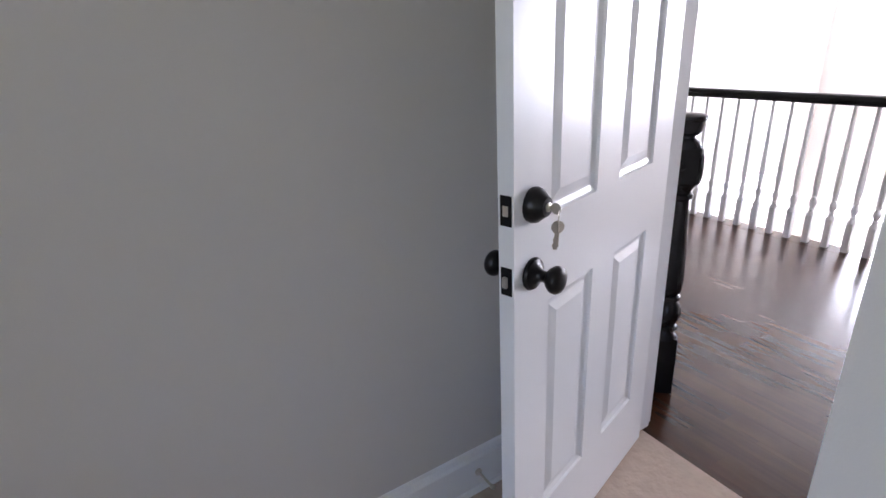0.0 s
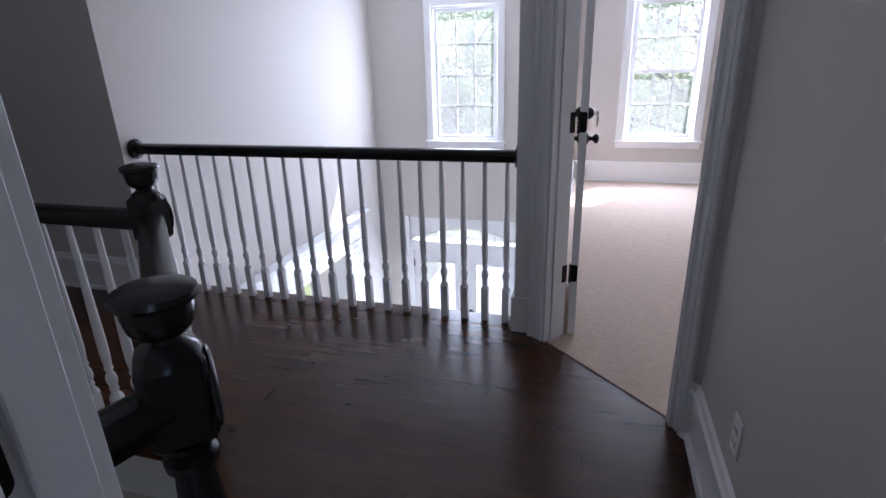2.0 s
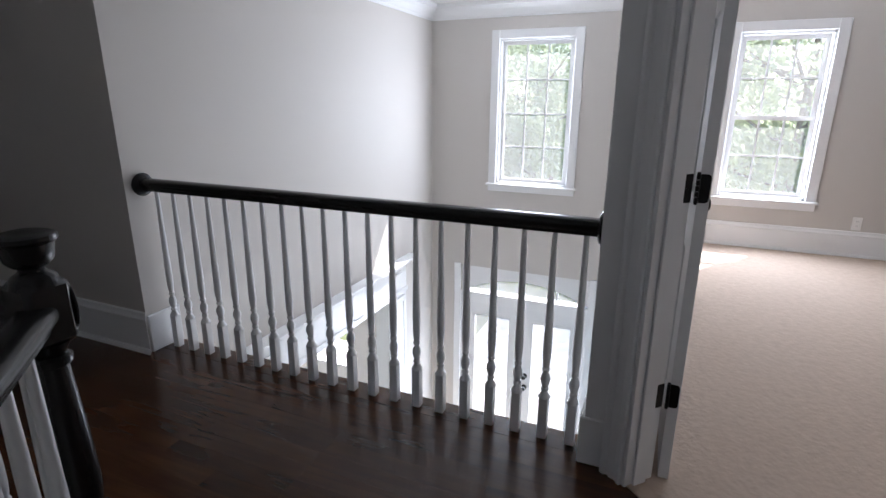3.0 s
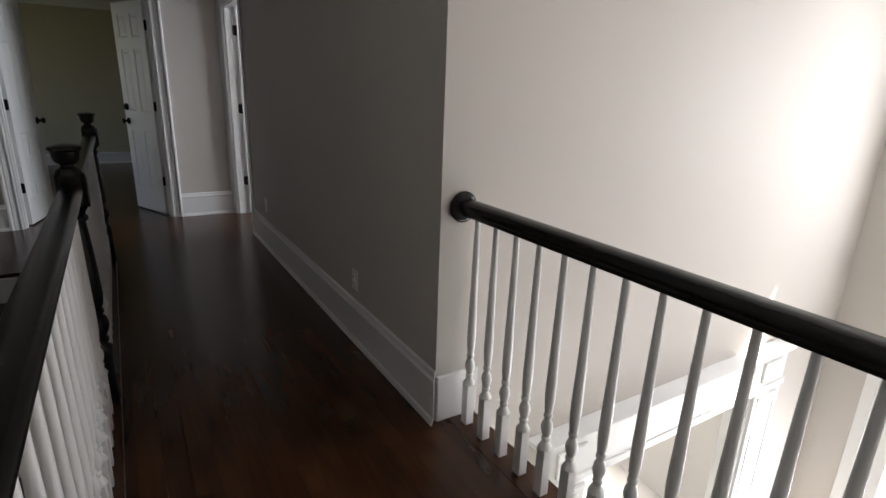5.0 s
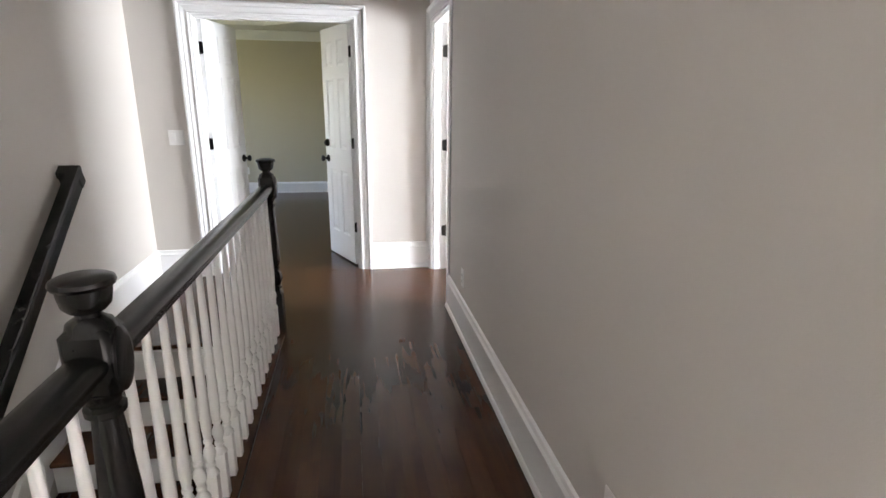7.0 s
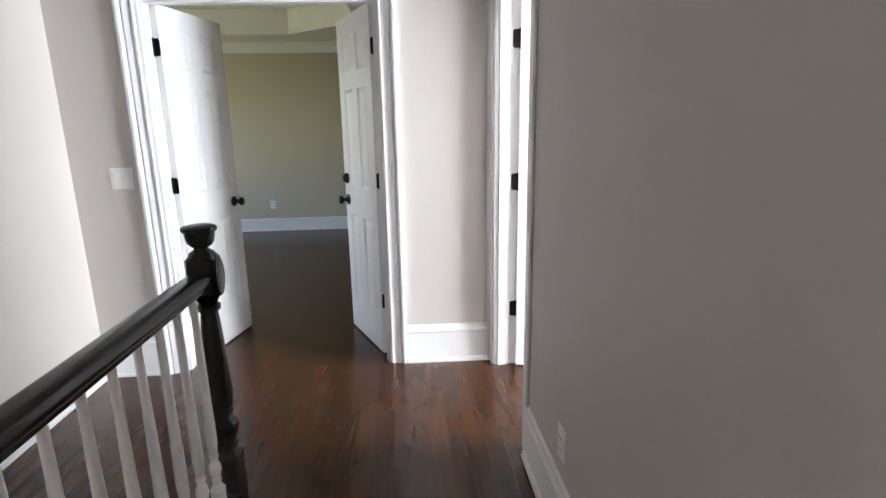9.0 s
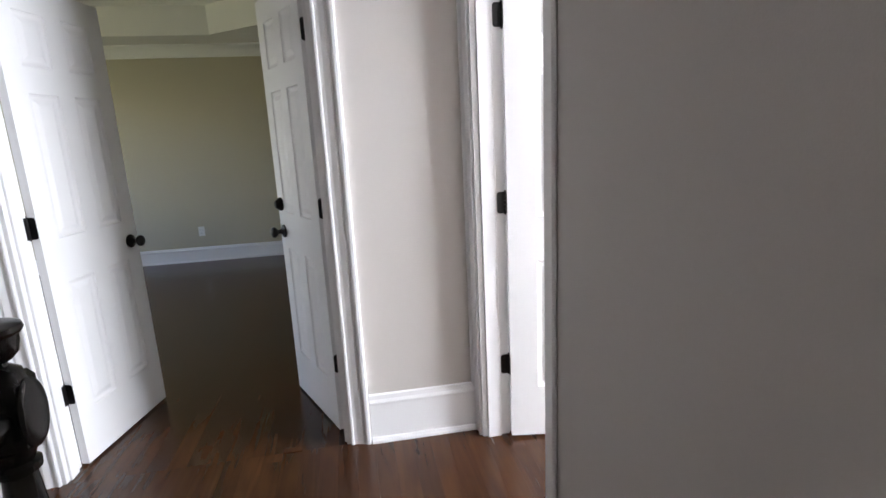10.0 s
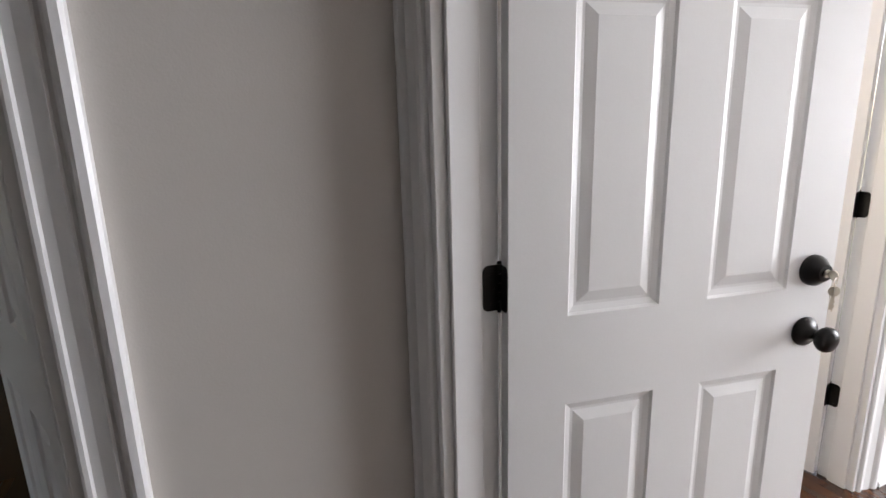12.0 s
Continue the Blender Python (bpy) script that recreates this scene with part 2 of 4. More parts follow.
def wall(name, lo, hi, holes, axis, mat, label):
    """A wall as one mesh, from lo to hi, with rectangular holes (from, to, bottom, top) along axis (0: x, 1: y)."""
    bm = bmesh.new()
    cuts = sorted({lo[axis], hi[axis], *[c for h in holes for c in h[:2]]})
    for a, b in zip(cuts, cuts[1:]):
        mid = (a + b) / 2
        zs = [lo[2]]
        for h in sorted([h for h in holes if h[0] < mid < h[1]], key=lambda h: h[2]):
            zs += [h[2], h[3]]
        zs.append(hi[2])
        for z0, z1 in zip(zs[::2], zs[1::2]):
            if z1 - z0 > 1e-4:
                l, h = list(lo), list(hi)
                l[axis], h[axis], l[2], h[2] = a, b, z0, z1
                add_box(bm, l, h)
    bmesh.ops.remove_doubles(bm, verts=bm.verts, dist=1e-4)
    seen = {}
    for f in list(bm.faces):
        key = tuple(round(c, 3) for c in f.calc_center_median())
        seen.setdefault(key, []).append(f)
    bmesh.ops.delete(bm, geom=[f for fs in seen.values() if len(fs) > 1 for f in fs], context="FACES")
    return structure(name, bm, mat, label, "wall")


HD = 2.03   # door opening height
ARCH = (-1.86, -0.38)
wall("wall_hall_long", (0, 0.0, 0), (WALL_T, END_Y, CEILING), [(3.285, 4.11, 0, HD)], 1, WALL, "warm grey painted plaster wall along the hall")
wall("wall_foyer_side", (WALL_T, 0, LOW), (FRONT, WALL_T, CEILING), [(0.95, 2.62, LOW, -0.62)], 0, WALL, "tall warm grey painted wall of the foyer")
wall("wall_front", (FRONT, -7.0, LOW - 0.2), (FRONT + 0.16, 4.4, CEILING + 0.2),
     [FW, CW, (ARCH[0], ARCH[1], LOW, -0.55), (1.2, 2.8, LOW + 0.7, -0.7)], 1, WALL, "warm grey painted front wall with windows")
wall("wall_foyer_bedroom", (0.03, RIGHT_Y - WALL_T, LOW), (FRONT, RIGHT_Y, CEILING), [], 0, WALL, "warm grey painted wall between foyer and bedroom")
wall("wall_switch", (DW_X0, SW_Y - WALL_T, 0), (P1.x, SW_Y, CEILING), [], 0, WALL, "warm grey painted wall with a light switch")
wall("wall_first_door", (DW_X0, -5.2, 0), (DW_X1, ROOM_Y + WALL_T, CEILING), [(JAMB_Y, -2.175, 0, HD)], 1, WALL, "warm grey painted wall round the first door")
wall("wall_stairs", (STAIR_X - WALL_T, ROOM_Y + WALL_T, LOW), (STAIR_X, END_Y, CEILING), [], 1, WALL, "warm grey painted wall beside the stairs")
wall("wall_end", (-5.0, END_Y, 0), (3.4, END_Y + WALL_T, CEILING), [(-1.80, -0.60, 0, HD), (0.94, 1.72, 0, HD)], 0, WALL, "warm grey painted end wall with a double door")
wall("wall_start_room_side", (-5.0, ROOM_Y, 0), (DW_X0, ROOM_Y + WALL_T, CEILING), [], 0, WALL, "warm grey painted wall behind the open door")
wall("wall_start_room_back", (-5.12, -5.2, 0), (-5.0, ROOM_Y + WALL_T, CEILING), [(-5.0, -3.6, 0.7, 2.1)], 1, WALL, "warm grey painted wall of the first room")
wall("wall_start_room_far", (-6.0, -5.32, 0), (DW_X1, -5.2, CEILING), [], 0, WALL, "warm grey painted wall of the first room")
wall("wall_passage", (-3.05, JAMB_Y - WALL_T, 0), (DW_X0, JAMB_Y, CEILING), [], 0, WALL, "warm grey painted short wall beside the first door")
wall("wall_passage_return", (-3.05, -5.2, 0), (-3.05 + WALL_T, JAMB_Y - WALL_T, CEILING), [], 1, WALL, "warm grey painted wall round the corner")
wall("wall_bedroom_side", (DW_X1, -7.0, 0), (FRONT, -6.88, CEILING), [], 0, WALL, "warm grey painted bedroom wall")
wall("wall_bedroom_back", (-0.75, -6.88, 0), (-0.63, SW_Y - WALL_T, CEILING), [], 1, WALL, "warm grey painted bedroom wall")
wall("wall_side_room_front", (WALL_T, 0.40, 0), (3.4, 0.52, CEILING), [], 0, WALL, "warm grey painted wall of the side room")
wall("wall_side_room_side", (3.28, 0.52, 0), (3.4, END_Y, CEILING), [(1.9, 3.6, 0.6, 2.1)], 1, WALL, "warm grey painted wall of the side room")
wall("wall_study_back", (-5.0, 8.5, 0), (0.6, 8.62, 2.75), [], 0, GREEN, "olive green painted wall of the study")
wall("wall_study_side", (0.48, END_Y + WALL_T, 0), (0.6, 8.5, 2.75), [], 1, GREEN, "olive green painted wall of the study")
wall("wall_study_window", (-5.0, END_Y + WALL_T, 0), (-4.88, 8.5, 2.75), [(5.6, 7.4, 0.7, 2.1)], 1, GREEN, "olive green painted wall of the study")

# angled wall of the bedroom door: local x along the wall from P0, y into the bedroom
ANG = math.atan2((P1 - P0).y, (P1 - P0).x)
ANGLED = Matrix.Translation((P0.x, P0.y, 0)) @ Matrix.Rotation(ANG, 4, "Z")
ALEN = (P1 - P0).length
AO0, AO1 = 0.095, ALEN - 0.10
structure("wall_angled", boxes(((0.0, 0, 0), (AO0, WALL_T, CEILING)), ((AO1, 0, 0), (ALEN, WALL_T, CEILING)), ((AO0, 0, HD), (AO1, WALL_T, CEILING))),
          WALL, "warm grey painted angled wall of the bedroom door", "wall", ANGLED)

# floors
structure("floor_hall_base", boxes(((-1.10, -1.3, -0.28), (0.16, END_Y + WALL_T, -0.02)), ((STAIR_X, 2.80, -0.28), (-1.10, END_Y + WALL_T, -0.02)),
          ((DW_X0, -3.2, -0.28), (0.16, -2.05, -0.02)), ((0.16, 0.40, -0.28), (3.4, END_Y + WALL_T, -0.02))), TRIM, "white painted floor structure under the hall", "floor")
structure("floor_hall_corner", prism([(-1.85, -2.05), (-1.10, -2.05), (-1.10, -1.3)], -0.28, -0.02), TRIM, "white painted floor structure beside the stairs", "floor")
structure("floor_bedroom", prism([(P0.x + 0.03, P0.y + 0.02), (FRONT, P0.y + 0.02), (FRONT, -7.0), (-0.75, -7.0), (-0.75, -3.13), (P1.x + 0.02, P1.y - 0.01)], -0.1, 0.005), CARPET, "beige cut-pile carpet of the bedroom", "floor")
structure("floor_start_room", box((-5.12, -5.2, -0.1), (DW_X0 + 0.05, ROOM_Y, 0.004)), CARPET, "beige cut-pile carpet of the first room", "floor")
structure("floor_foyer", box((STAIR_X, -3.0, LOW - 0.1), (FRONT, 4.0, LOW)), TILE, "pale polished foyer floor", "floor")
structure("wall_below_landing", boxes(((-1.10, -2.4, LOW), (-1.0, 3.4, -0.28)), ((STAIR_X, 3.3, LOW), (-1.1, 3.4, -0.28)), ((STAIR_X, -2.4, LOW), (-1.1, -2.3, -0.28))), WALL, "painted wall below the landing", "wall")

# ceilings
structure("ceiling_hall", box((-6.1, -7.1, CEILING), (0.16, END_Y + 0.1, CEILING + 0.1)), CEIL, "flat white ceiling of the hall", "ceiling")
structure("ceiling_side_room", box((0.16, 0.0, CEILING), (3.5, END_Y + 0.1, CEILING + 0.1)), CEIL, "flat white ceiling of the side room", "ceiling")
structure("ceiling_bedroom", box((0.16, -7.1, CEILING), (FRONT + 0.1, RIGHT_Y, CEILING + 0.1)), CEIL, "flat white ceiling of the bedroom", "ceiling")
structure("ceiling_foyer", box((0.14, RIGHT_Y, 2.27), (FRONT, 0.0, 2.37)), CEIL, "flat white ceiling of the foyer", "ceiling")
TX0, TX1, TY0, TY1, TC = -4.2, -0.95, 5.0, 7.92, 0.70   # study tray: sides and its cut corners
bm = boxes(((-5.0, END_Y + 0.1, 2.44), (0.6, TY0, 2.75)), ((-5.0, TY1, 2.44), (0.6, 8.6, 2.75)), ((TX1, TY0, 2.44), (0.6, TY1, 2.75)), ((-5.0, TY0, 2.44), (TX0, TY1, 2.75)), ((TX0, TY0, 2.72), (TX1, TY1, 2.8)))
for cx, sx in ((TX0, 1), (TX1, -1)):
    for cy, sy in ((TY0, 1), (TY1, -1)):
        add_prism(bm, [(cx, cy), (cx + sx * TC * 1.2, cy), (cx, cy + sy * TC)], 2.44, 2.74)
structure("ceiling_study", bm, CEIL, "white tray ceiling of the study with cut corners", "ceiling")

# ---- trim ----
BASE = [(0, 0), (0.032, 0), (0.032, 0.012), (0.026, 0.024), (0.018, 0.026), (0.018, 0.185), (0.024, 0.19), (0.024, 0.198), (0.016, 0.21), (0.012, 0.228), (0, 0.232)]
CASE = [(0, 0), (0, 0.012), (0.005, 0.016), (0.012, 0.016), (0.016, 0.011), (0.030, 0.012), (0.045, 0.017), (0.052, 0.019), (0.056, 0.015), (0.062, 0.016), (0.068, 0.026), (0.074, 0.030), (0.086, 0.030), (0.092, 0.024), (0.092, 0)]
CROWN = [(0, 0), (0.012, 0), (0.016, 0.02), (0.03, 0.035), (0.055, 0.075), (0.085, 0.105), (0.10, 0.11), (0.10, 0.15), (0, 0.15)]


def run_trim(name, prof, a, b, z, label, cut=(0, 0), mat=None):
    """A moulding along the floor line from a to b, its face to the left of that way; cut mitres its ends."""
    a, b = Vector((*a, z)), Vector((*b, z))
    d = (b - a).normalized()
    n = Vector((-d.y, d.x, 0))
    rows = [[a + n * o + Vector((0, 0, h)) + d * (o * cut[0]) for o, h in prof], [b + n * o + Vector((0, 0, h)) - d * (o * cut[1]) for o, h in prof]]
    return structure(name, add_sweep(bmesh.new(), prof, rows), mat or TRIM, label, "trim")


def baseboard(a, b, z=0.0, cut=(0, 0), tall=1.0):
    return run_trim("baseboard", [(o, h * tall) for o, h in BASE], a, b, z, "tall white moulded baseboard at the foot of the wall", cut)


baseboard((0, 0), (0, 3.222), 0, (-1, 0))
bm = box((0.0, -0.018, 0.0), (0.20, 0.0, 0.21), 0.004)
structure("baseboard", bm, TRIM, "tall white baseboard under the handrail's end", "trim")
baseboard((-0.01, END_Y), (-0.505, END_Y))
baseboard((-1.893, END_Y), (STAIR_X, END_Y), 0, (0, 1))
baseboard((STAIR_X, END_Y), (STAIR_X, 2.90), 0, (1, 0))
baseboard((DW_X1, SW_Y), (P1.x, SW_Y), 0, (0, 0.414))
along = P1.lerp(P0, 0.030 / (P1 - P0).length)
baseboard(P1, along, 0, (0.414, 0))
baseboard((FRONT, -6.88), (FRONT, RIGHT_Y - WALL_T))
baseboard((FRONT, RIGHT_Y - WALL_T), (0.6, RIGHT_Y - WALL_T))
baseboard((0.48, 8.5), (-4.88, 8.5), 0, (0, 0), 0.74)
baseboard((0.48, END_Y + WALL_T), (0.48, 8.5), 0, (0, 0), 0.74)
baseboard((3.28, END_Y), (1.82, END_Y))
baseboard((0.84, END_Y), (0.16, END_Y))
baseboard((DW_X0, ROOM_Y), (-5.0, ROOM_Y), 0, (0, 0), 0.67)
baseboard((FRONT, RIGHT_Y), (FRONT, -1.95), LOW)
baseboard((FRONT, -0.29), (FRONT, 0.0), LOW)
baseboard((FRONT, 0.0), (3.1, 0.0), LOW)
run_trim("trim", CROWN, (FRONT, RIGHT_Y), (FRONT, 0), 2.12, "white crown moulding under the foyer ceiling", (1, 1))
run_trim("trim", CROWN, (FRONT, 0), (0.16, 0), 2.12, "white crown moulding under the foyer ceiling", (1, 0))
run_trim("trim", CROWN, (0.16, RIGHT_Y), (FRONT, RIGHT_Y), 2.12, "white crown moulding under the foyer ceiling", (0, 1))
run_trim("trim", CROWN, (0.48, 8.5), (-4.88, 8.5), 2.31, "white crown moulding in the study")
run_trim("trim", CROWN, (0.48, 4.31), (0.48, 8.5), 2.31, "white crown moulding in the study")
structure("ceiling_foyer_header", box((0.14, RIGHT_Y, 2.265), (0.2, 0, CEILING)), CEIL, "white painted header over the balcony edge", "ceiling")


# ---- door frames ----
def casing(parent, w, h, y, s, sides=("l", "t", "r"), width=1.0):
    """Casing round an opening from x 0 to w, on the wall face at y, standing out by s."""
    pr = [(o * width, d) for o, d in CASE]
    rows = [[(-o, y + s * d, 0) for o, d in pr], [(-o, y + s * d, h + o) for o, d in pr], [(w + o, y + s * d, h + o) for o, d in pr], [(w + o, y + s * d, 0) for o, d in pr]]
    for i, k in enumerate(("l", "t", "r")):
        if k in sides:
            part("casing", add_sweep(bmesh.new(), pr, rows[i:i + 2]), TRIM, parent)


def add_plate(bm, x0, x1, y0, y1, h=0.045, r=0.012):
    """A hinge leaf, upright in y and z, its corners rounded at the end y1; knuckle tabs at y0."""
    d = 1 if y1 > y0 else -1
    prof = [(y0, -h)] + [(y1 - d * r + d * r * math.sin(a * math.pi / 8), -h + r - r * math.cos(a * math.pi / 8)) for a in range(5)]
    prof += [(y, -z) for y, z in reversed(prof)]
    add_sweep(bm, prof, [[(x0, y, z) for y, z in prof], [(x1, y, z) for y, z in prof]])
    bmesh.ops.recalc_face_normals(bm, faces=bm.faces)
    for z in (-0.030, 0.0, 0.030):
        y = (y0 + y1) / 2 + d * 0.004 * (1 if z else -1)
        add_box(bm, (x0 - 0.0004, y - 0.0035, z - 0.0035), (x1 + 0.0004, y + 0.0035, z + 0.0035), 0.001)
    return bm


def door_frame(label, m, w, h, depth, stop, sides=(("l", "t", "r"), ("l", "t", "r")), hinged="l"):
    """Jamb, stops and casings of an opening; local x along the opening, y from the near wall face to the far one."""
    fr = tagged(thing("door_frame", label, "door frame", m), kind="structure")
    t = 0.018
    part("jamb", box((0, -0.004, 0), (t, depth + 0.004, h), 0.002), TRIM, fr)
    part("jamb", box((w - t, -0.004, 0), (w, depth + 0.004, h), 0.002), TRIM, fr)
    part("jamb", box((t, -0.004, h - t), (w - t, depth + 0.004, h), 0.002), TRIM, fr)
    s0, s1 = stop
    part("door_stop", box((t, s0, 0), (t + 0.011, s1, h - t), 0.002), TRIM, fr)
    part("door_stop", box((w - t - 0.011, s0, 0), (w - t, s1, h - t), 0.002), TRIM, fr)
    part("door_stop", box((t + 0.011, s0, h - t - 0.011), (w - t - 0.011, s1, h - t), 0.002), TRIM, fr)
    for side in hinged:
        x0, x1 = (t - 0.001, t + 0.0022) if side == "l" else (w - t - 0.0022, w - t + 0.001)
        for z in (0.347, 1.072, 1.802):
            part("hinge_plate", add_plate(bmesh.new(), x0, x1, depth + 0.003, depth - 0.032), BRONZE, fr, "black bronze hinge plate", m=Matrix.Translation((0, 0, z)))
    casing(fr, w, h, 0, -1, sides[0])
    if sides[1]:
        casing(fr, w, h, depth, 1, sides[1])
    return fr


KNOB = [(0, 0.033), (0.004, 0.034), (0.009, 0.031), (0.012, 0.022), (0.020, 0.013), (0.030, 0.011), (0.036, 0.014), (0.042, 0.022), (0.050, 0.0275), (0.058, 0.028), (0.065, 0.024), (0.069, 0.015), (0.070, 0.004)]
BOLT = [(0, 0.034), (0.005, 0.035), (0.014, 0.033), (0.022, 0.026), (0.030, 0.020), (0.033, 0.018), (0.034, 0.006)]


def make_mesh(name, bm, mat, smooth=False):
    return finish(name, bm, mat, smooth)


def mirrored(prof):
    return [(-h, r) for h, r in prof]


KNOB_P, KNOB_N = make_mesh("knob", add_lathe(bmesh.new(), KNOB, 18, "y"), BRONZE, True), make_mesh("knob", add_lathe(bmesh.new(), mirrored(KNOB), 18, "y"), BRONZE, True)
BOLT_P, BOLT_N = make_mesh("deadbolt", add_lathe(bmesh.new(), BOLT, 18, "y"), BRONZE, True), make_mesh("deadbolt", add_lathe(bmesh.new(), mirrored(BOLT), 18, "y"), BRONZE, True)
CYL_P = make_mesh("lock_cylinder", add_lathe(bmesh.new(), [(0, 0.009), (0.002, 0.009), (0.003, 0.006)], 12, "y"), STEEL, True)


def hinge_mesh():
    bm = bmesh.new()
    add_plate(bm, 0.0025, 0.0042, 0.003, 0.036)
    for z0, z1 in ((-0.045, -0.028), (-0.026, -0.010), (-0.008, 0.008), (0.010, 0.026), (0.028, 0.045)):
        add_lathe(bm, [(z0, 0.0062), (z1, 0.0062)], 10)
    add_lathe(bm, [(0.045, 0.004), (0.047, 0.006), (0.051, 0.004)], 10)
    add_lathe(bm, [(-0.051, 0.004), (-0.047, 0.006), (-0.045, 0.004)], 10)
    return bm


def key_mesh():
    bm = bmesh.new()
    add_lathe(bm, [(-0.001, 0.011), (0.001, 0.011)], 10, "y", (0, 0, -0.012))
    add_box(bm, (-0.0035, -0.001, -0.05), (0.0035, 0.001, -0.022))
    add_box(bm, (0.0035, -0.001, -0.046), (0.0055, 0.001, -0.040))
    add_box(bm, (0.0035, -0.001, -0.036), (0.0050, 0.001, -0.031))
    return bm


KEY_MESH = make_mesh("key", key_mesh(), STEEL)


def ring_mesh():
    bm = bmesh.new()
    n = 16
    rows = []
    for i in range(n + 1):
        a = 2 * math.pi * i / n
        c = Vector((0.010 * math.sin(a), 0, 0.010 * math.cos(a)))
        u = c.normalized()
        rows.append([c + u * 0.001 * math.cos(b) + Vector((0, 0.001 * math.sin(b), 0)) for b in (0, 2.1, 4.2)])
    return add_sweep(bm, [0, 1, 2], rows)


RING_MESH = make_mesh("key_ring", ring_mesh(), STEEL)


def six_panel(w, h, t, s):
    """The six panel fields: (x0, x1, z0, z1), and the leaf's skin with six holes; thickness from y 0 to s * t."""
    st, mu = 0.122 * min(1, w / 0.76), 0.114 * min(1, w / 0.76)
    xs = [0, st, (w - mu) / 2, (w + mu) / 2, w - st, w]
    zs = [0, 0.235, 0.812, 1.0, 1.585, 1.690, 1.900, h]
    bm = bmesh.new()
    panels = []
    for y in (0, s * t):
        vs = [[bm.verts.new((x, y, z)) for z in zs] for x in xs]
        for i in range(5):
            for j in range(7):
                if i in (1, 3) and j in (1, 3, 5):
                    if y == 0:
                        panels.append((xs[i], xs[i + 1], zs[j], zs[j + 1]))
                else:
                    bm.faces.new((vs[i][j], vs[i + 1][j], vs[i + 1][j + 1], vs[i][j + 1]))
    for (x0, z0), (x1, z1) in (((0, 0), (w, 0)), ((w, 0), (w, h)), ((w, h), (0, h)), ((0, h), (0, 0))):
        bm.faces.new([bm.verts.new(p) for p in ((x0, 0, z0), (x1, 0, z1), (x1, s * t, z1), (x0, s * t, z0))])
    bmesh.ops.remove_doubles(bm, verts=bm.verts, dist=1e-5)
    return bm, panels


def panel_mesh(pw, ph, t):
    """A moulded raised field, both faces, centred in x and z."""
    bm = bmesh.new()
    for y, d in ((0, 1), (t, -1)):
        rings = []
        for inset, dep in ((0, 0), (0.004, 0.006), (0.016, 0.010), (0.022, 0.010), (0.044, 0.003), (0.047, 0.003)):
            x, z = pw / 2 - inset, ph / 2 - inset
            rings.append([bm.verts.new(p) for p in ((-x, y + d * dep, -z), (x, y + d * dep, -z), (x, y + d * dep, z), (-x, y + d * dep, z))])
        for a, b in zip(rings, rings[1:]):
            for i in range(4):
                bm.faces.new((a[i], a[(i + 1) % 4], b[(i + 1) % 4], b[i]))
        bm.faces.new(rings[-1])
    return bm


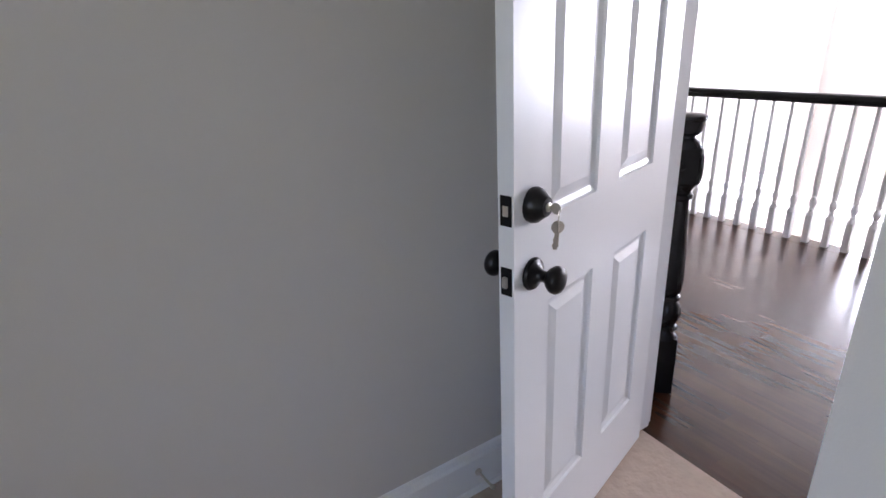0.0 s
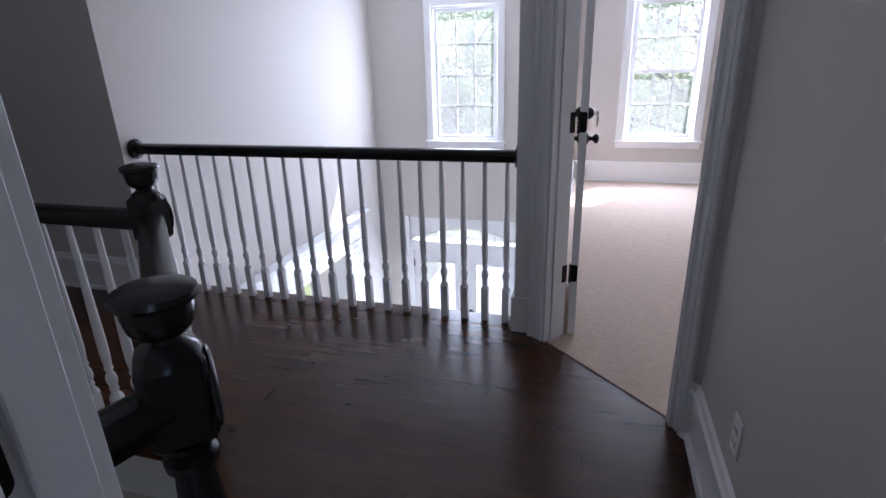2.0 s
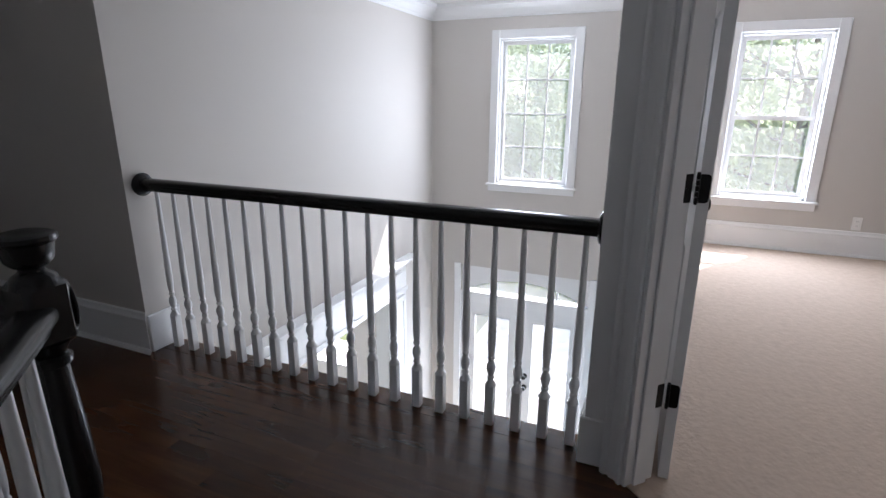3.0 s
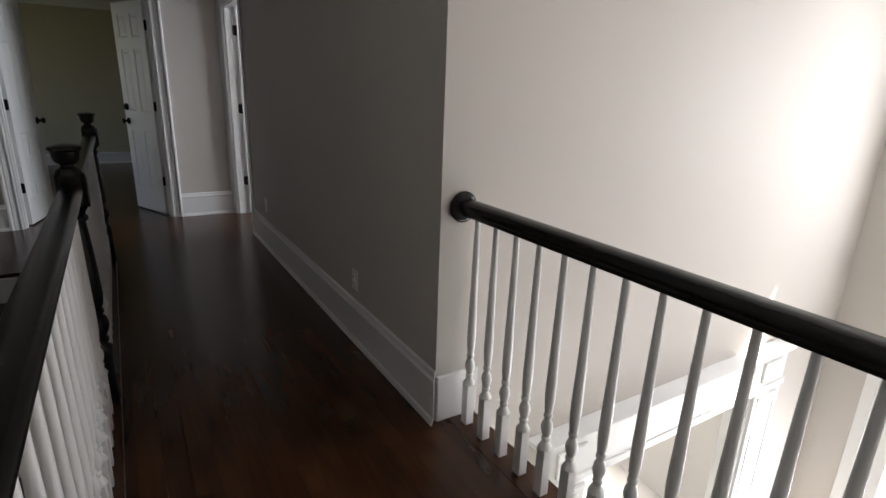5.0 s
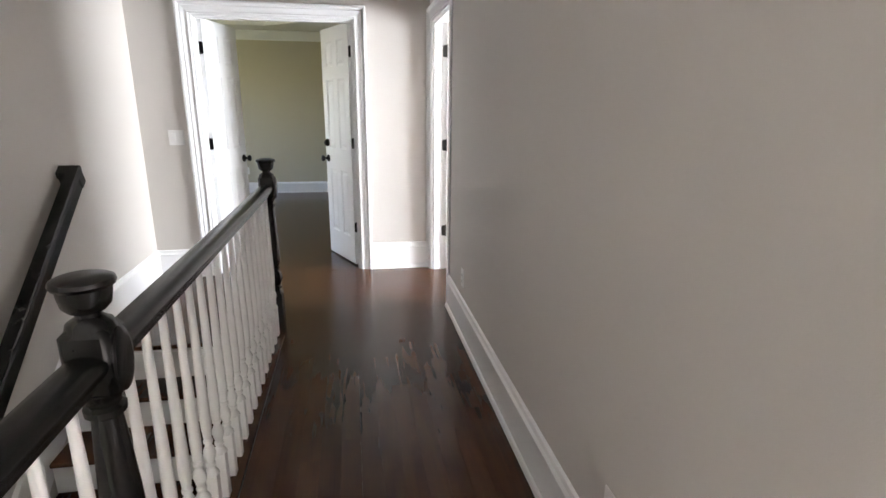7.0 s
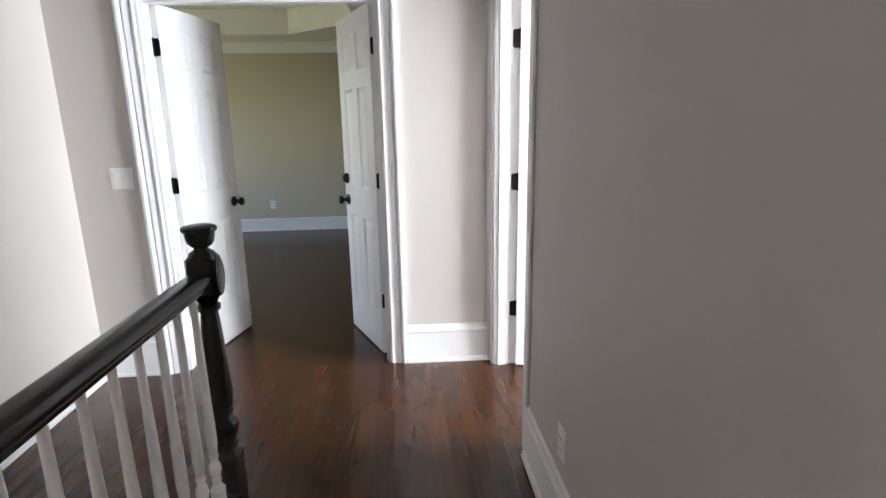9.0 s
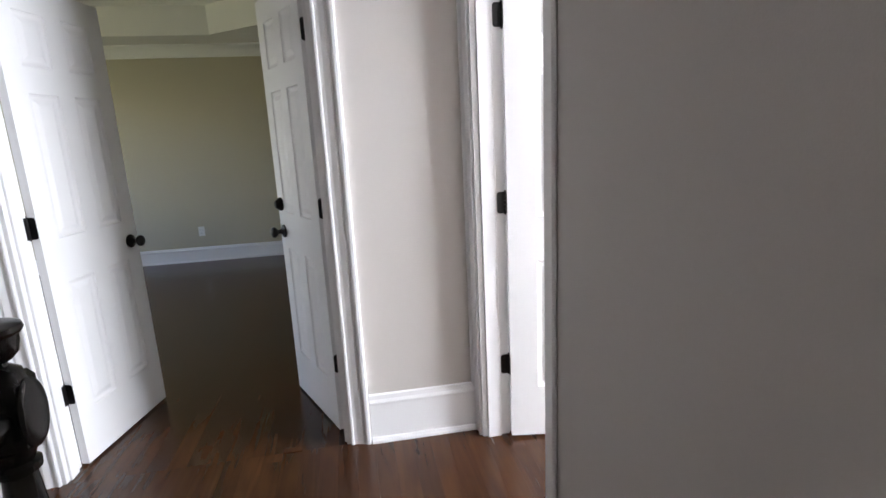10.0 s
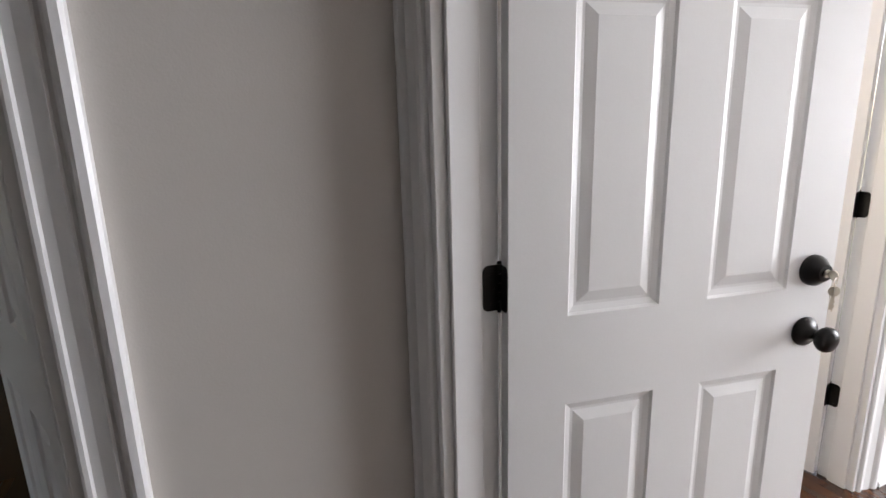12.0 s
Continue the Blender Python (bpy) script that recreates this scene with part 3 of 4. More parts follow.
def door(name, label, pin, angle, w, s, lock=True, key=False, h=2.005):
    """A six-panel leaf hung at pin, its way from the hinge at angle; s: the side of the thickness, on which the outer face lies."""
    t = 0.035
    d = thing(name, label, "door", pose(pin[0], pin[1], 0.012, 0, 0, angle), "", "structure")
    bm, panels = six_panel(w, h, t, s)
    leaf = part("door_leaf", bm, DOORPAINT, d)
    shared = {}
    for x0, x1, z0, z1 in panels:
        k = (round(x1 - x0, 4), round(z1 - z0, 4))
        if k not in shared:
            shared[k] = make_mesh("door_panel", panel_mesh(*k, t), DOORPAINT)
        part("door_panel", shared[k], None, d, m=Matrix.Translation(((x0 + x1) / 2, 0 if s > 0 else -t, (z0 + z1) / 2)))
    lo, hi = (0, s * t)
    kx = w - 0.06
    out, inn = (KNOB_P, KNOB_N) if s > 0 else (KNOB_N, KNOB_P)
    part("knob", out, None, d, "black bronze door knob", m=Matrix.Translation((kx, hi, 0.897)))
    part("knob", inn, None, d, "black bronze door knob", m=Matrix.Translation((kx, lo, 0.897)))
    part("latch_plate", box((w - 0.0005, s * t / 2 - 0.0125, 0.868), (w + 0.0015, s * t / 2 + 0.0125, 0.926), 0.0005), BRONZE, d)
    part("latch", box((w + 0.0015, s * t / 2 - 0.006, 0.885), (w + 0.010, s * t / 2 + 0.006, 0.909), 0.003), STEEL, d)
    if lock:
        bo, bi = (BOLT_P, BOLT_N) if s > 0 else (BOLT_N, BOLT_P)
        outer = part("deadbolt", bo, None, d, "black bronze deadbolt", m=Matrix.Translation((kx, hi, 1.038)))
        part("deadbolt", bi, None, d, "black bronze deadbolt", m=Matrix.Translation((kx, lo, 1.038)))
        part("latch_plate", box((w - 0.0005, s * t / 2 - 0.0125, 1.009), (w + 0.0015, s * t / 2 + 0.0125, 1.067), 0.0005), BRONZE, d)
        part("bolt", box((w + 0.0015, s * t / 2 - 0.006, 1.028), (w + 0.003, s * t / 2 + 0.006, 1.048), 0.0005), STEEL, d)
        if key:
            part("lock_cylinder", CYL_P, None, outer, m=Matrix.Translation((0, s * 0.034 if s > 0 else -0.037, 0)))
            part("key", KEY_MESH, None, outer, "steel key in the lock", m=Matrix.Translation((0, s * 0.062, 0)) @ Matrix.Rotation(radians(-90 * s), 4, "X") @ Matrix.Rotation(radians(90), 4, "Z"))
            part("key_ring", RING_MESH, None, outer, m=Matrix.Translation((0, s * 0.056, -0.012)) @ Matrix.Rotation(radians(25), 4, "Z"))
            for turn, size in ((-40, 1.15), (25, 1.05)):
                part("key", KEY_MESH, None, outer, "steel key hanging from the ring", m=Matrix.Translation((0, s * 0.056, -0.020)) @ Matrix.Rotation(radians(turn * s), 4, "Z") @ Matrix.Rotation(radians(turn * 0.15), 4, "Y") @ Matrix.Scale(size, 4))
    hm = make_mesh("hinge", hinge_mesh(), BRONZE, True)
    for z in (0.335, 1.06, 1.79):
        part("hinge", hm, None, d, "black bronze butt hinge", m=Matrix.Translation((-0.003, -s * 0.004, z)) @ Matrix.Diagonal((1, s, 1, 1)))
    return d


# frames: local y runs from the near face of the wall to the far one
JL, JR = JAMB_Y, -2.175
f1 = door_frame("white moulded frame of the first door with bronze strike plates", pose(DW_X1, JL, 0, 0, 0, 90), JR - JL, HD, DW_X1 - DW_X0, (0.02, 0.072), ((), ("t", "r")), "r")
part("casing", box((JR - JL, -0.016, 0), (JR - JL + 0.058, 0.0, HD + 0.058), 0.004), TRIM, f1)
part("casing", box((-0.042, -0.016, HD), (JR - JL, 0.0, HD + 0.058), 0.004), TRIM, f1)
part("casing", box((-0.042, -0.018, 0), (0.0, 0.0, HD), 0.003), TRIM, f1)
for z in (0.907, 1.052):
    part("strike_plate", box((0.0175, 0.078, z - 0.029), (0.0195, 0.106, z + 0.029), 0.0005), BRONZE, f1, "black bronze strike plate")
door("door_1", "white six-panel door standing open with keys hanging in its deadbolt", (DW_X0 - 0.004, JR - 0.02), DOOR1, 0.765, 1, key=True)
f2 = door_frame("white moulded frame of the bedroom door in the angled wall", ANGLED @ Matrix.Translation((AO0, 0, 0)), AO1 - AO0, HD, WALL_T, (0.03, 0.085), (("l", "t"), ("l", "t", "r")))
casing(f2, AO1 - AO0, HD, 0, -1, ("r",), 0.76)
pin2 = ANGLED @ Vector((AO0 + 0.02, WALL_T + 0.004, 0))
door("door_2", "white six-panel bedroom door swung wide open with keys", (pin2.x + 0.004, pin2.y - 0.018), 1, AO1 - AO0 - 0.045, -1, key=True)
f3 = door_frame("white moulded frame of the study's double door", pose(-1.80, END_Y, 0), 1.20, HD, WALL_T, (0.02, 0.082), hinged="lr")
door("door_3", "white panelled double-door leaf standing open with a bronze knob", (-1.78, END_Y + WALL_T + 0.004), 77, 0.595, -1, lock=False)
door("door_4", "white six-panel double-door leaf standing open with a deadbolt", (-0.62, END_Y + WALL_T + 0.004), 114, 0.575, 1)
f5 = door_frame("white moulded frame of the side room's door", pose(0, 4.11, 0, 0, 0, -90), 0.825, HD, WALL_T, (0.02, 0.082), (("l", "t"), ("l", "t", "r")))
part("casing", box((0.825, -0.014, 0), (0.887, 0.0, HD + 0.02), 0.005), TRIM, f5)
door("door_5", "white six-panel side room door standing open with keys", (WALL_T + 0.007, 4.088), -10.2, 0.760, -1, key=True)
f6 = door_frame("white moulded frame of a closet door in the side room", pose(0.94, END_Y, 0), 0.78, HD, WALL_T, (0.02, 0.082), (("l", "t", "r"), ()), "r")
door("door_6", "white six-panel closet door standing open inside", (1.702, END_Y + WALL_T + 0.004), 100, 0.735, 1)

# plinth of the narrow wall end between balcony and bedroom
post = thing("trim_post_foot", "white painted foot of the narrow wall end", "trim", None, "", "structure")
part("foot", box((0.010, RIGHT_Y - WALL_T - 0.02, 0.0), (0.03, RIGHT_Y + 0.018, 0.20), 0.005), TRIM, post)
part("foot", box((0.03, RIGHT_Y, 0.0), (0.20, RIGHT_Y + 0.018, 0.20), 0.005), TRIM, post)
part("post_face", box((0.014, RIGHT_Y - WALL_T - 0.012, 0.2), (0.03, RIGHT_Y + 0.001, CEILING), 0.003), TRIM, post)

# ---- railings ----
HALF = [(0.019, 0), (0.021, 0.012), (0.025, 0.015), (0.025, 0.021), (0.031, 0.024), (0.034, 0.034), (0.033, 0.046), (0.027, 0.055), (0.014, 0.060)]
RAIL = [(-0.019, 0)] + HALF + [(0, 0.061)] + [(-o, h) for o, h in HALF[:0:-1]]
RAIL = [(o * 1.12, h) for o, h in RAIL]


def rail_mesh(a, b, drop=0.0):
    a, b = Vector(a), Vector(b)
    d = Vector((b.x - a.x, b.y - a.y, 0)).normalized()
    n = Vector((-d.y, d.x, 0))
    up = Vector((0, 0, 1))
    return add_sweep(bmesh.new(), RAIL, [[p + n * o + up * h for o, h in RAIL] for p in (a, b)])


def baluster_mesh(top):
    bm = bmesh.new()
    q = 0.0185
    add_box(bm, (-q, -q, 0), (q, q, 0.190), 0.0015)
    add_lathe(bm, [(0.184, 0.0255), (0.206, 0.0140), (0.212, 0.0120), (0.218, 0.0160), (0.225, 0.0160), (0.231, 0.0120), (0.244, 0.0165), (0.262, 0.0205), (0.280, 0.0180), (0.294, 0.0115), (0.300, 0.0110),
                   (0.305, 0.0155), (0.314, 0.0155), (0.319, 0.0120), (0.330, 0.0140), (0.370, 0.0172), (0.430, 0.0172), (0.60, 0.0138), (top, 0.0098)], 12)
    return bm


RAIL_Z = 0.873
BALUSTER = make_mesh("baluster", baluster_mesh(RAIL_Z + 0.004), TRIM, True)
ROSETTE = make_mesh("rosette", add_lathe(bmesh.new(), [(0, 0.058), (0.008, 0.060), (0.013, 0.057), (0.018, 0.046), (0.020, 0.030)], 24, "y"), BLACKWOOD, True)
BX = 0.115
rail1 = thing("balcony_railing", "dark-stained handrail on slender white turned balusters over the foyer", "railing")
part("handrail", rail_mesh((BX - 0.01, RIGHT_Y + 0.015, RAIL_Z), (BX - 0.01, -0.015, RAIL_Z)), BLACKWOOD, rail1, "dark-stained round-topped wooden handrail", True)
part("rosette", ROSETTE, None, rail1, m=pose(BX - 0.02, 0, RAIL_Z + 0.03, 0, 0, 180))
part("rosette", ROSETTE, None, rail1, m=pose(BX - 0.02, RIGHT_Y, RAIL_Z + 0.03))
part("floor_nosing", box((0.06, RIGHT_Y + 0.018, -0.024), (0.185, -0.018, 0.0012), 0.001), FLOOR, rail1)
for i in range(20):
    part("baluster", BALUSTER, None, rail1, m=pose(BX, -0.075 - i * (2.155 / 19), 0.0012))
structure("trim_balcony_face", boxes(((0.161, RIGHT_Y, -0.30), (0.175, 0, -0.024))), TRIM, "white painted face below the balcony edge", "trim")


def newel_parts():
    low = bmesh.new()
    q = 0.043
    add_box(low, (-q, -q, 0), (q, q, 0.245), 0.004)
    turn = add_lathe(bmesh.new(), [(0.240, 0.048), (0.262, 0.032), (0.270, 0.030), (0.276, 0.040), (0.288, 0.041), (0.294, 0.032), (0.308, 0.037), (0.332, 0.047), (0.358, 0.049), (0.380, 0.041), (0.396, 0.029),
                                   (0.402, 0.038), (0.414, 0.039), (0.420, 0.030), (0.438, 0.040), (0.48, 0.044), (0.60, 0.040), (0.72, 0.033), (0.785, 0.028), (0.792, 0.038), (0.806, 0.039), (0.812, 0.030), (0.824, 0.034), (0.842, 0.044)], 20)
    block = bmesh.new()
    add_box(block, (-q - 0.002, -q - 0.002, 0.838), (q + 0.002, q + 0.002, 0.978), 0.012)
    cap = add_lathe(bmesh.new(), [(0.966, 0.046), (0.986, 0.040), (0.998, 0.023), (1.004, 0.022), (1.009, 0.032), (1.020, 0.042), (1.040, 0.046), (1.054, 0.047), (1.057, 0.053), (1.063, 0.056), (1.071, 0.054), (1.075, 0.046), (1.079, 0.030), (1.081, 0.004)], 20)
    return low, turn, block, cap


NM = [make_mesh(n, bm, BLACKWOOD, True) for n, bm in zip(("base_block", "turned_shaft", "rail_block", "cap"), newel_parts())]
rail2 = thing("stair_railing", "dark handrail with turned newel posts and white balusters round the stairwell", "railing")
for k in "abdc":
    nw = part("newel", NM[0], None, rail2, "dark-stained turned newel post with an urn cap", m=pose(*NEWELS[k], 0.002, 0, 0, 45 if k == "a" else 0))
    for name, me in zip(("turned_shaft", "rail_block", "cap"), NM[1:]):
        part(name, me, None, nw)
    if k in "bdc":
        part("rosette", ROSETTE, None, nw, m=pose(0.043, 0, 0.905, 0, 0, -90) @ Matrix.Diagonal((0.72, 0.6, 1.12, 1)))
    else:
        part("rosette", ROSETTE, None, nw, m=pose(0, -0.043, 0.905, 0, 0, 180) @ Matrix.Diagonal((0.72, 0.6, 1.12, 1)))
SEGS = [("a", "b", 8), ("b", "d", 17), ("d", "c", 18)]
for k0, k1, n in SEGS:
    p, q = Vector((*NEWELS[k0], RAIL_Z)), Vector((*NEWELS[k1], RAIL_Z))
    d = (q - p).normalized()
    part("handrail", rail_mesh(p + d * 0.03, q - d * 0.03), BLACKWOOD, rail2, "dark-stained moulded wooden handrail", True)
    for i in range(n):
        c = p.lerp(q, (i + 1) / (n + 1))
        part("baluster", BALUSTER, None, rail2, m=pose(c.x, c.y, 0.004, 0, 0, math.degrees(math.atan2(d.y, d.x))))
    nn = Vector((-d.y, d.x, 0))
    a2, b2 = p + d * 0.03, q - d * 0.03
    part("floor_nosing", prism([(a2 + nn * 0.055)[:2], (b2 + nn * 0.055)[:2], (b2 - nn * 0.045)[:2], (a2 - nn * 0.045)[:2]], -0.024, 0.004), FLOOR, rail2)
wall_end = Vector((DW_X1, NEWELS["a"][1] + 0.06, RAIL_Z))
pa = Vector((*NEWELS["a"], RAIL_Z))
part("handrail", rail_mesh(pa, wall_end), BLACKWOOD, rail2, "dark-stained moulded wooden handrail", True)
structure("trim_stairwell_face", boxes(((-1.115, -1.3, -0.34), (-1.101, 2.80, -0.024)),), TRIM, "white painted face below the stairwell edge", "trim")
bmf = prism([(-1.86, -2.05), (-1.11, -1.3), (-1.12, -1.29), (-1.87, -2.04)], -0.34, -0.024)
structure("trim_stairwell_corner", bmf, TRIM, "white painted face below the angled stairwell edge", "trim")

# ---- stairs ----
RISE, RUN, TOP_Y = 0.19, 0.253, 2.83
stairs = thing("staircase", "straight stairs with dark-stained treads and white risers", "stairs")
tread_me = make_mesh("tread", box((STAIR_X + 0.02, 0, -0.028), (-1.12, RUN + 0.03, 0), 0.006), FLOOR)
riser_me = make_mesh("riser", box((STAIR_X + 0.02, 0, -RISE), (-1.12, 0.018, -0.028)), TRIM)
for k in range(15):
    part("riser", riser_me, None, stairs, m=pose(0, TOP_Y + 0.025 - RUN * k, -RISE * k))
    if k:
        part("tread", tread_me, None, stairs, m=pose(0, TOP_Y - RUN * k, -RISE * k))
part("landing_nosing", box((STAIR_X + 0.02, TOP_Y, -0.028), (-1.12, TOP_Y + 0.1, 0.004), 0.006), FLOOR, stairs)


def stair_line(y, off):
    return (y - TOP_Y) / RUN * RISE + off


sk = bmesh.new()
y0, y1 = TOP_Y - 3.6, TOP_Y + 0.05
add_sweep(sk, range(4), [[(STAIR_X, y, stair_line(y, -0.12)), (STAIR_X + 0.018, y, stair_line(y, -0.12)), (STAIR_X + 0.018, y, stair_line(y, 0.20)), (STAIR_X, y, stair_line(y, 0.215))] for y in (y0, y1)])
part("skirt_board", sk, TRIM, stairs)

hr = thing("wall_handrail", "dark-stained wooden handrail fixed to the wall beside the stairs", "handrail")
hx = STAIR_X + 0.075
ya, yb = 2.98, 0.2
za = 0.965
SLOPE = 0.84
sec = [(-0.026, -0.020), (0.026, -0.020), (0.027, 0.036), (0.034, 0.042), (0.034, 0.060), (0.028, 0.070), (-0.028, 0.070), (-0.034, 0.060), (-0.034, 0.042), (-0.027, 0.036)]
part("rail", add_sweep(bmesh.new(), sec, [[(hx + o, y - h * 0.5, za + (y - ya) * SLOPE + h) for o, h in sec] for y in (yb, ya)]), BLACKWOOD, hr, smooth=True)
part("rail_return", add_sweep(bmesh.new(), sec, [[(x, ya - h * 0.5 + o * 0.8, za + h + o * 0.65) for o, h in sec] for x in (STAIR_X, hx + 0.03)]), BLACKWOOD, hr)
for yy in (0.8, 2.6):
    zz = za + (yy - ya) * SLOPE
    b = bmesh.new()
    add_lathe(b, [(0, 0.028), (0.006, 0.028), (0.010, 0.012), (0.075, 0.008)], 12, "x", (STAIR_X, yy, zz - 0.05))
    add_lathe(b, [(-0.055, 0.008), (0.002, 0.009)], 10, "z", (hx, yy, zz))
    part("bracket", b, BRONZE, hr, smooth=True)

# ---- windows ----


def window(name, label, y0, y1, z0, z1, cols, rows, sash=True, x=None):
    """A grilled window in the front wall's opening, fixed or with two sashes, with casing, stool and apron inside."""
    x = FRONT if x is None else x
    w = thing(name, label, "window", None, "", "structure")
    d = 0.10
    part("window_frame", boxes(((x, y0, z0), (x + 0.16, y0 + 0.022, z1)), ((x, y1 - 0.022, z0), (x + 0.16, y1, z1)), ((x, y0, z1 - 0.022), (x + 0.16, y1, z1)), ((x, y0, z0), (x + 0.16, y1, z0 + 0.022))), TRIM, w)
    a0, a1, b0, b1 = y0 + 0.022, y1 - 0.022, z0 + 0.022, z1 - 0.022
    mid = (b0 + b1) / 2
    sashes = ((b0, mid + 0.015, 0.055, rows // 2), (mid - 0.015, b1, 0.09, rows - rows // 2)) if sash else ((b0, b1, 0.055, rows),)
    for lo, hi, dx, nr in sashes:
        s = 0.034
        part("sash", boxes(((x + dx, a0, lo), (x + dx + 0.03, a0 + s, hi)), ((x + dx, a1 - s, lo), (x + dx + 0.03, a1, hi)), ((x + dx, a0 + s, lo), (x + dx + 0.03, a1 - s, lo + s)), ((x + dx, a0 + s, hi - s), (x + dx + 0.03, a1 - s, hi))), TRIM, w)
        gy0, gy1, gz0, gz1 = a0 + s, a1 - s, lo + s, hi - s
        for i in range(1, cols):
            yy = gy0 + (gy1 - gy0) * i / cols
            part("muntin", box((x + dx + 0.006, yy - 0.008, gz0), (x + dx + 0.024, yy + 0.008, gz1), 0.002), TRIM, w)
        for j in range(1, nr):
            zz = gz0 + (gz1 - gz0) * j / nr
            part("muntin", box((x + dx + 0.0065, gy0, zz - 0.008), (x + dx + 0.0235, gy1, zz + 0.008), 0.002), TRIM, w)
        for i in range(cols):
            for j in range(nr):
                g = part("pane", box((x + dx + 0.014, gy0 + (gy1 - gy0) * i / cols + 0.004, gz0 + (gz1 - gz0) * j / nr + 0.004), (x + dx + 0.017, gy0 + (gy1 - gy0) * (i + 1) / cols - 0.004, gz0 + (gz1 - gz0) * (j + 1) / nr - 0.004)), GLASS, w)
                g.visible_shadow = False
    c = 0.085
    part("casing", box((x - 0.02, y0 - c, z0), (x, y0, z1 + c), 0.004), TRIM, w)
    part("casing", box((x - 0.02, y1, z0), (x, y1 + c, z1 + c), 0.004), TRIM, w)
    part("casing", box((x - 0.02, y0, z1), (x, y1, z1 + c), 0.004), TRIM, w)
    part("window_sill", box((x - 0.045, y0 - c - 0.02, z0 - 0.022), (x, y1 + c + 0.02, z0), 0.005), TRIM, w)
    part("apron", box((x - 0.018, y0 - c, z0 - 0.085), (x, y1 + c, z0 - 0.022), 0.004), TRIM, w)
    return w


window("window_1", "white fixed window with a twelve-pane grille high in the foyer wall", *FW, 3, 4, False)
window("window_2", "white grilled sash window in the carpeted bedroom", *CW, 3, 4)

# ---- front double door with arched transom ----
fd = thing("door_7", "white double front door with tall glass lights under an arched transom", "door", None, "", "structure")
D0, D1, DT = ARCH[0], ARCH[1], -1.0
mid = (D0 + D1) / 2
for lo, hi in ((D0 + 0.03, mid - 0.002), (mid + 0.002, D1 - 0.03)):
    s = 0.135
    g0, g1 = lo + s, hi - s
    part("door_leaf", boxes(((FRONT + 0.04, lo, LOW + 0.01), (FRONT + 0.08, g0, DT - 0.01)), ((FRONT + 0.04, g1, LOW + 0.01), (FRONT + 0.08, hi, DT - 0.01)), ((FRONT + 0.04, g0, LOW + 0.01), (FRONT + 0.08, g1, LOW + 0.25)), ((FRONT + 0.04, g0, DT - 0.16), (FRONT + 0.08, g1, DT - 0.01))), DOORPAINT, fd)
    part("glazing_bead", boxes(((FRONT + 0.033, g0 - 0.012, LOW + 0.238), (FRONT + 0.04, g0 + 0.006, DT - 0.148)), ((FRONT + 0.033, g1 - 0.006, LOW + 0.238), (FRONT + 0.04, g1 + 0.012, DT - 0.148)), ((FRONT + 0.033, g0, LOW + 0.238), (FRONT + 0.04, g1, LOW + 0.256)), ((FRONT + 0.033, g0, DT - 0.166), (FRONT + 0.04, g1, DT - 0.148))), DOORPAINT, fd)
    g = part("pane", box((FRONT + 0.058, g0, LOW + 0.25), (FRONT + 0.062, g1, DT - 0.16)), GLASS, fd)
    g.visible_shadow = False
part("door_post", boxes(((FRONT, D0, LOW), (FRONT + 0.14, D0 + 0.03, DT)), ((FRONT, D1 - 0.03, LOW), (FRONT + 0.14, D1, DT)), ((FRONT - 0.004, D0, DT), (FRONT + 0.14, D1, DT + 0.125))), TRIM, fd)
KX = make_mesh("knob", add_lathe(bmesh.new(), mirrored(KNOB), 16, "x"), BRONZE, True)
for z in (LOW + 0.95, LOW + 1.10):
    part("knob", KX, None, fd, "black bronze door knob", m=pose(FRONT + 0.04, mid - 0.07, z))
for y in (D0 + 0.03, D1 - 0.03):
    for z in (LOW + 0.3, LOW + 0.95, DT - 0.2):
        part("hinge", box((FRONT + 0.028, y - 0.01, z - 0.05), (FRONT + 0.042, y + 0.01, z + 0.05), 0.002), BRONZE, fd)
# arched transom: a plate with a segmental light, radial bars
A0, A1, AB, AT, TOPZ = D0 + 0.05, D1 - 0.07, DT + 0.125, -0.685, -0.55
arc = lambda u: (A0 + (A1 - A0) * u, AB + 0.03 + (AT - AB - 0.03) * (1 - (2 * u - 1) ** 2))
bm = bmesh.new()
N = 24
for x in (FRONT + 0.03, FRONT + 0.07):
    lowv = [bm.verts.new((x, *arc(i / N))) for i in range(N + 1)]
    top = [bm.verts.new((x, D0 + (D1 - D0) * i / N, TOPZ)) for i in range(N + 1)]
    for i in range(N):
        bm.faces.new((lowv[i], lowv[i + 1], top[i + 1], top[i]))
    for y, v, t in ((D0, lowv[0], top[0]), (D1, lowv[-1], top[-1])):
        bm.faces.new((bm.verts.new((x, y, AB)), v, t))
for i in range(N):
    p, q = arc(i / N), arc((i + 1) / N)
    bm.faces.new([bm.verts.new(c) for c in ((FRONT + 0.03, *p), (FRONT + 0.03, *q), (FRONT + 0.07, *q), (FRONT + 0.07, *p))])
tr = part("transom_frame", bm, TRIM, fd)
g = part("pane", box((FRONT + 0.048, A0, AB - 0.004), (FRONT + 0.052, A1, AT)), GLASS, fd)
g.visible_shadow = False
for i in (0.22, 0.78):
    y, z = arc(i)
    part("muntin", box((FRONT + 0.04, y - 0.009, AB - 0.004), (FRONT + 0.06, y + 0.009, z)), TRIM, fd)
part("casing", box((FRONT - 0.02, D1, LOW), (FRONT, D1 + 0.085, TOPZ + 0.02), 0.004), TRIM, fd)
part("casing", box((FRONT - 0.02, D0 - 0.085, LOW), (FRONT, D0, TOPZ + 0.02), 0.004), TRIM, fd)

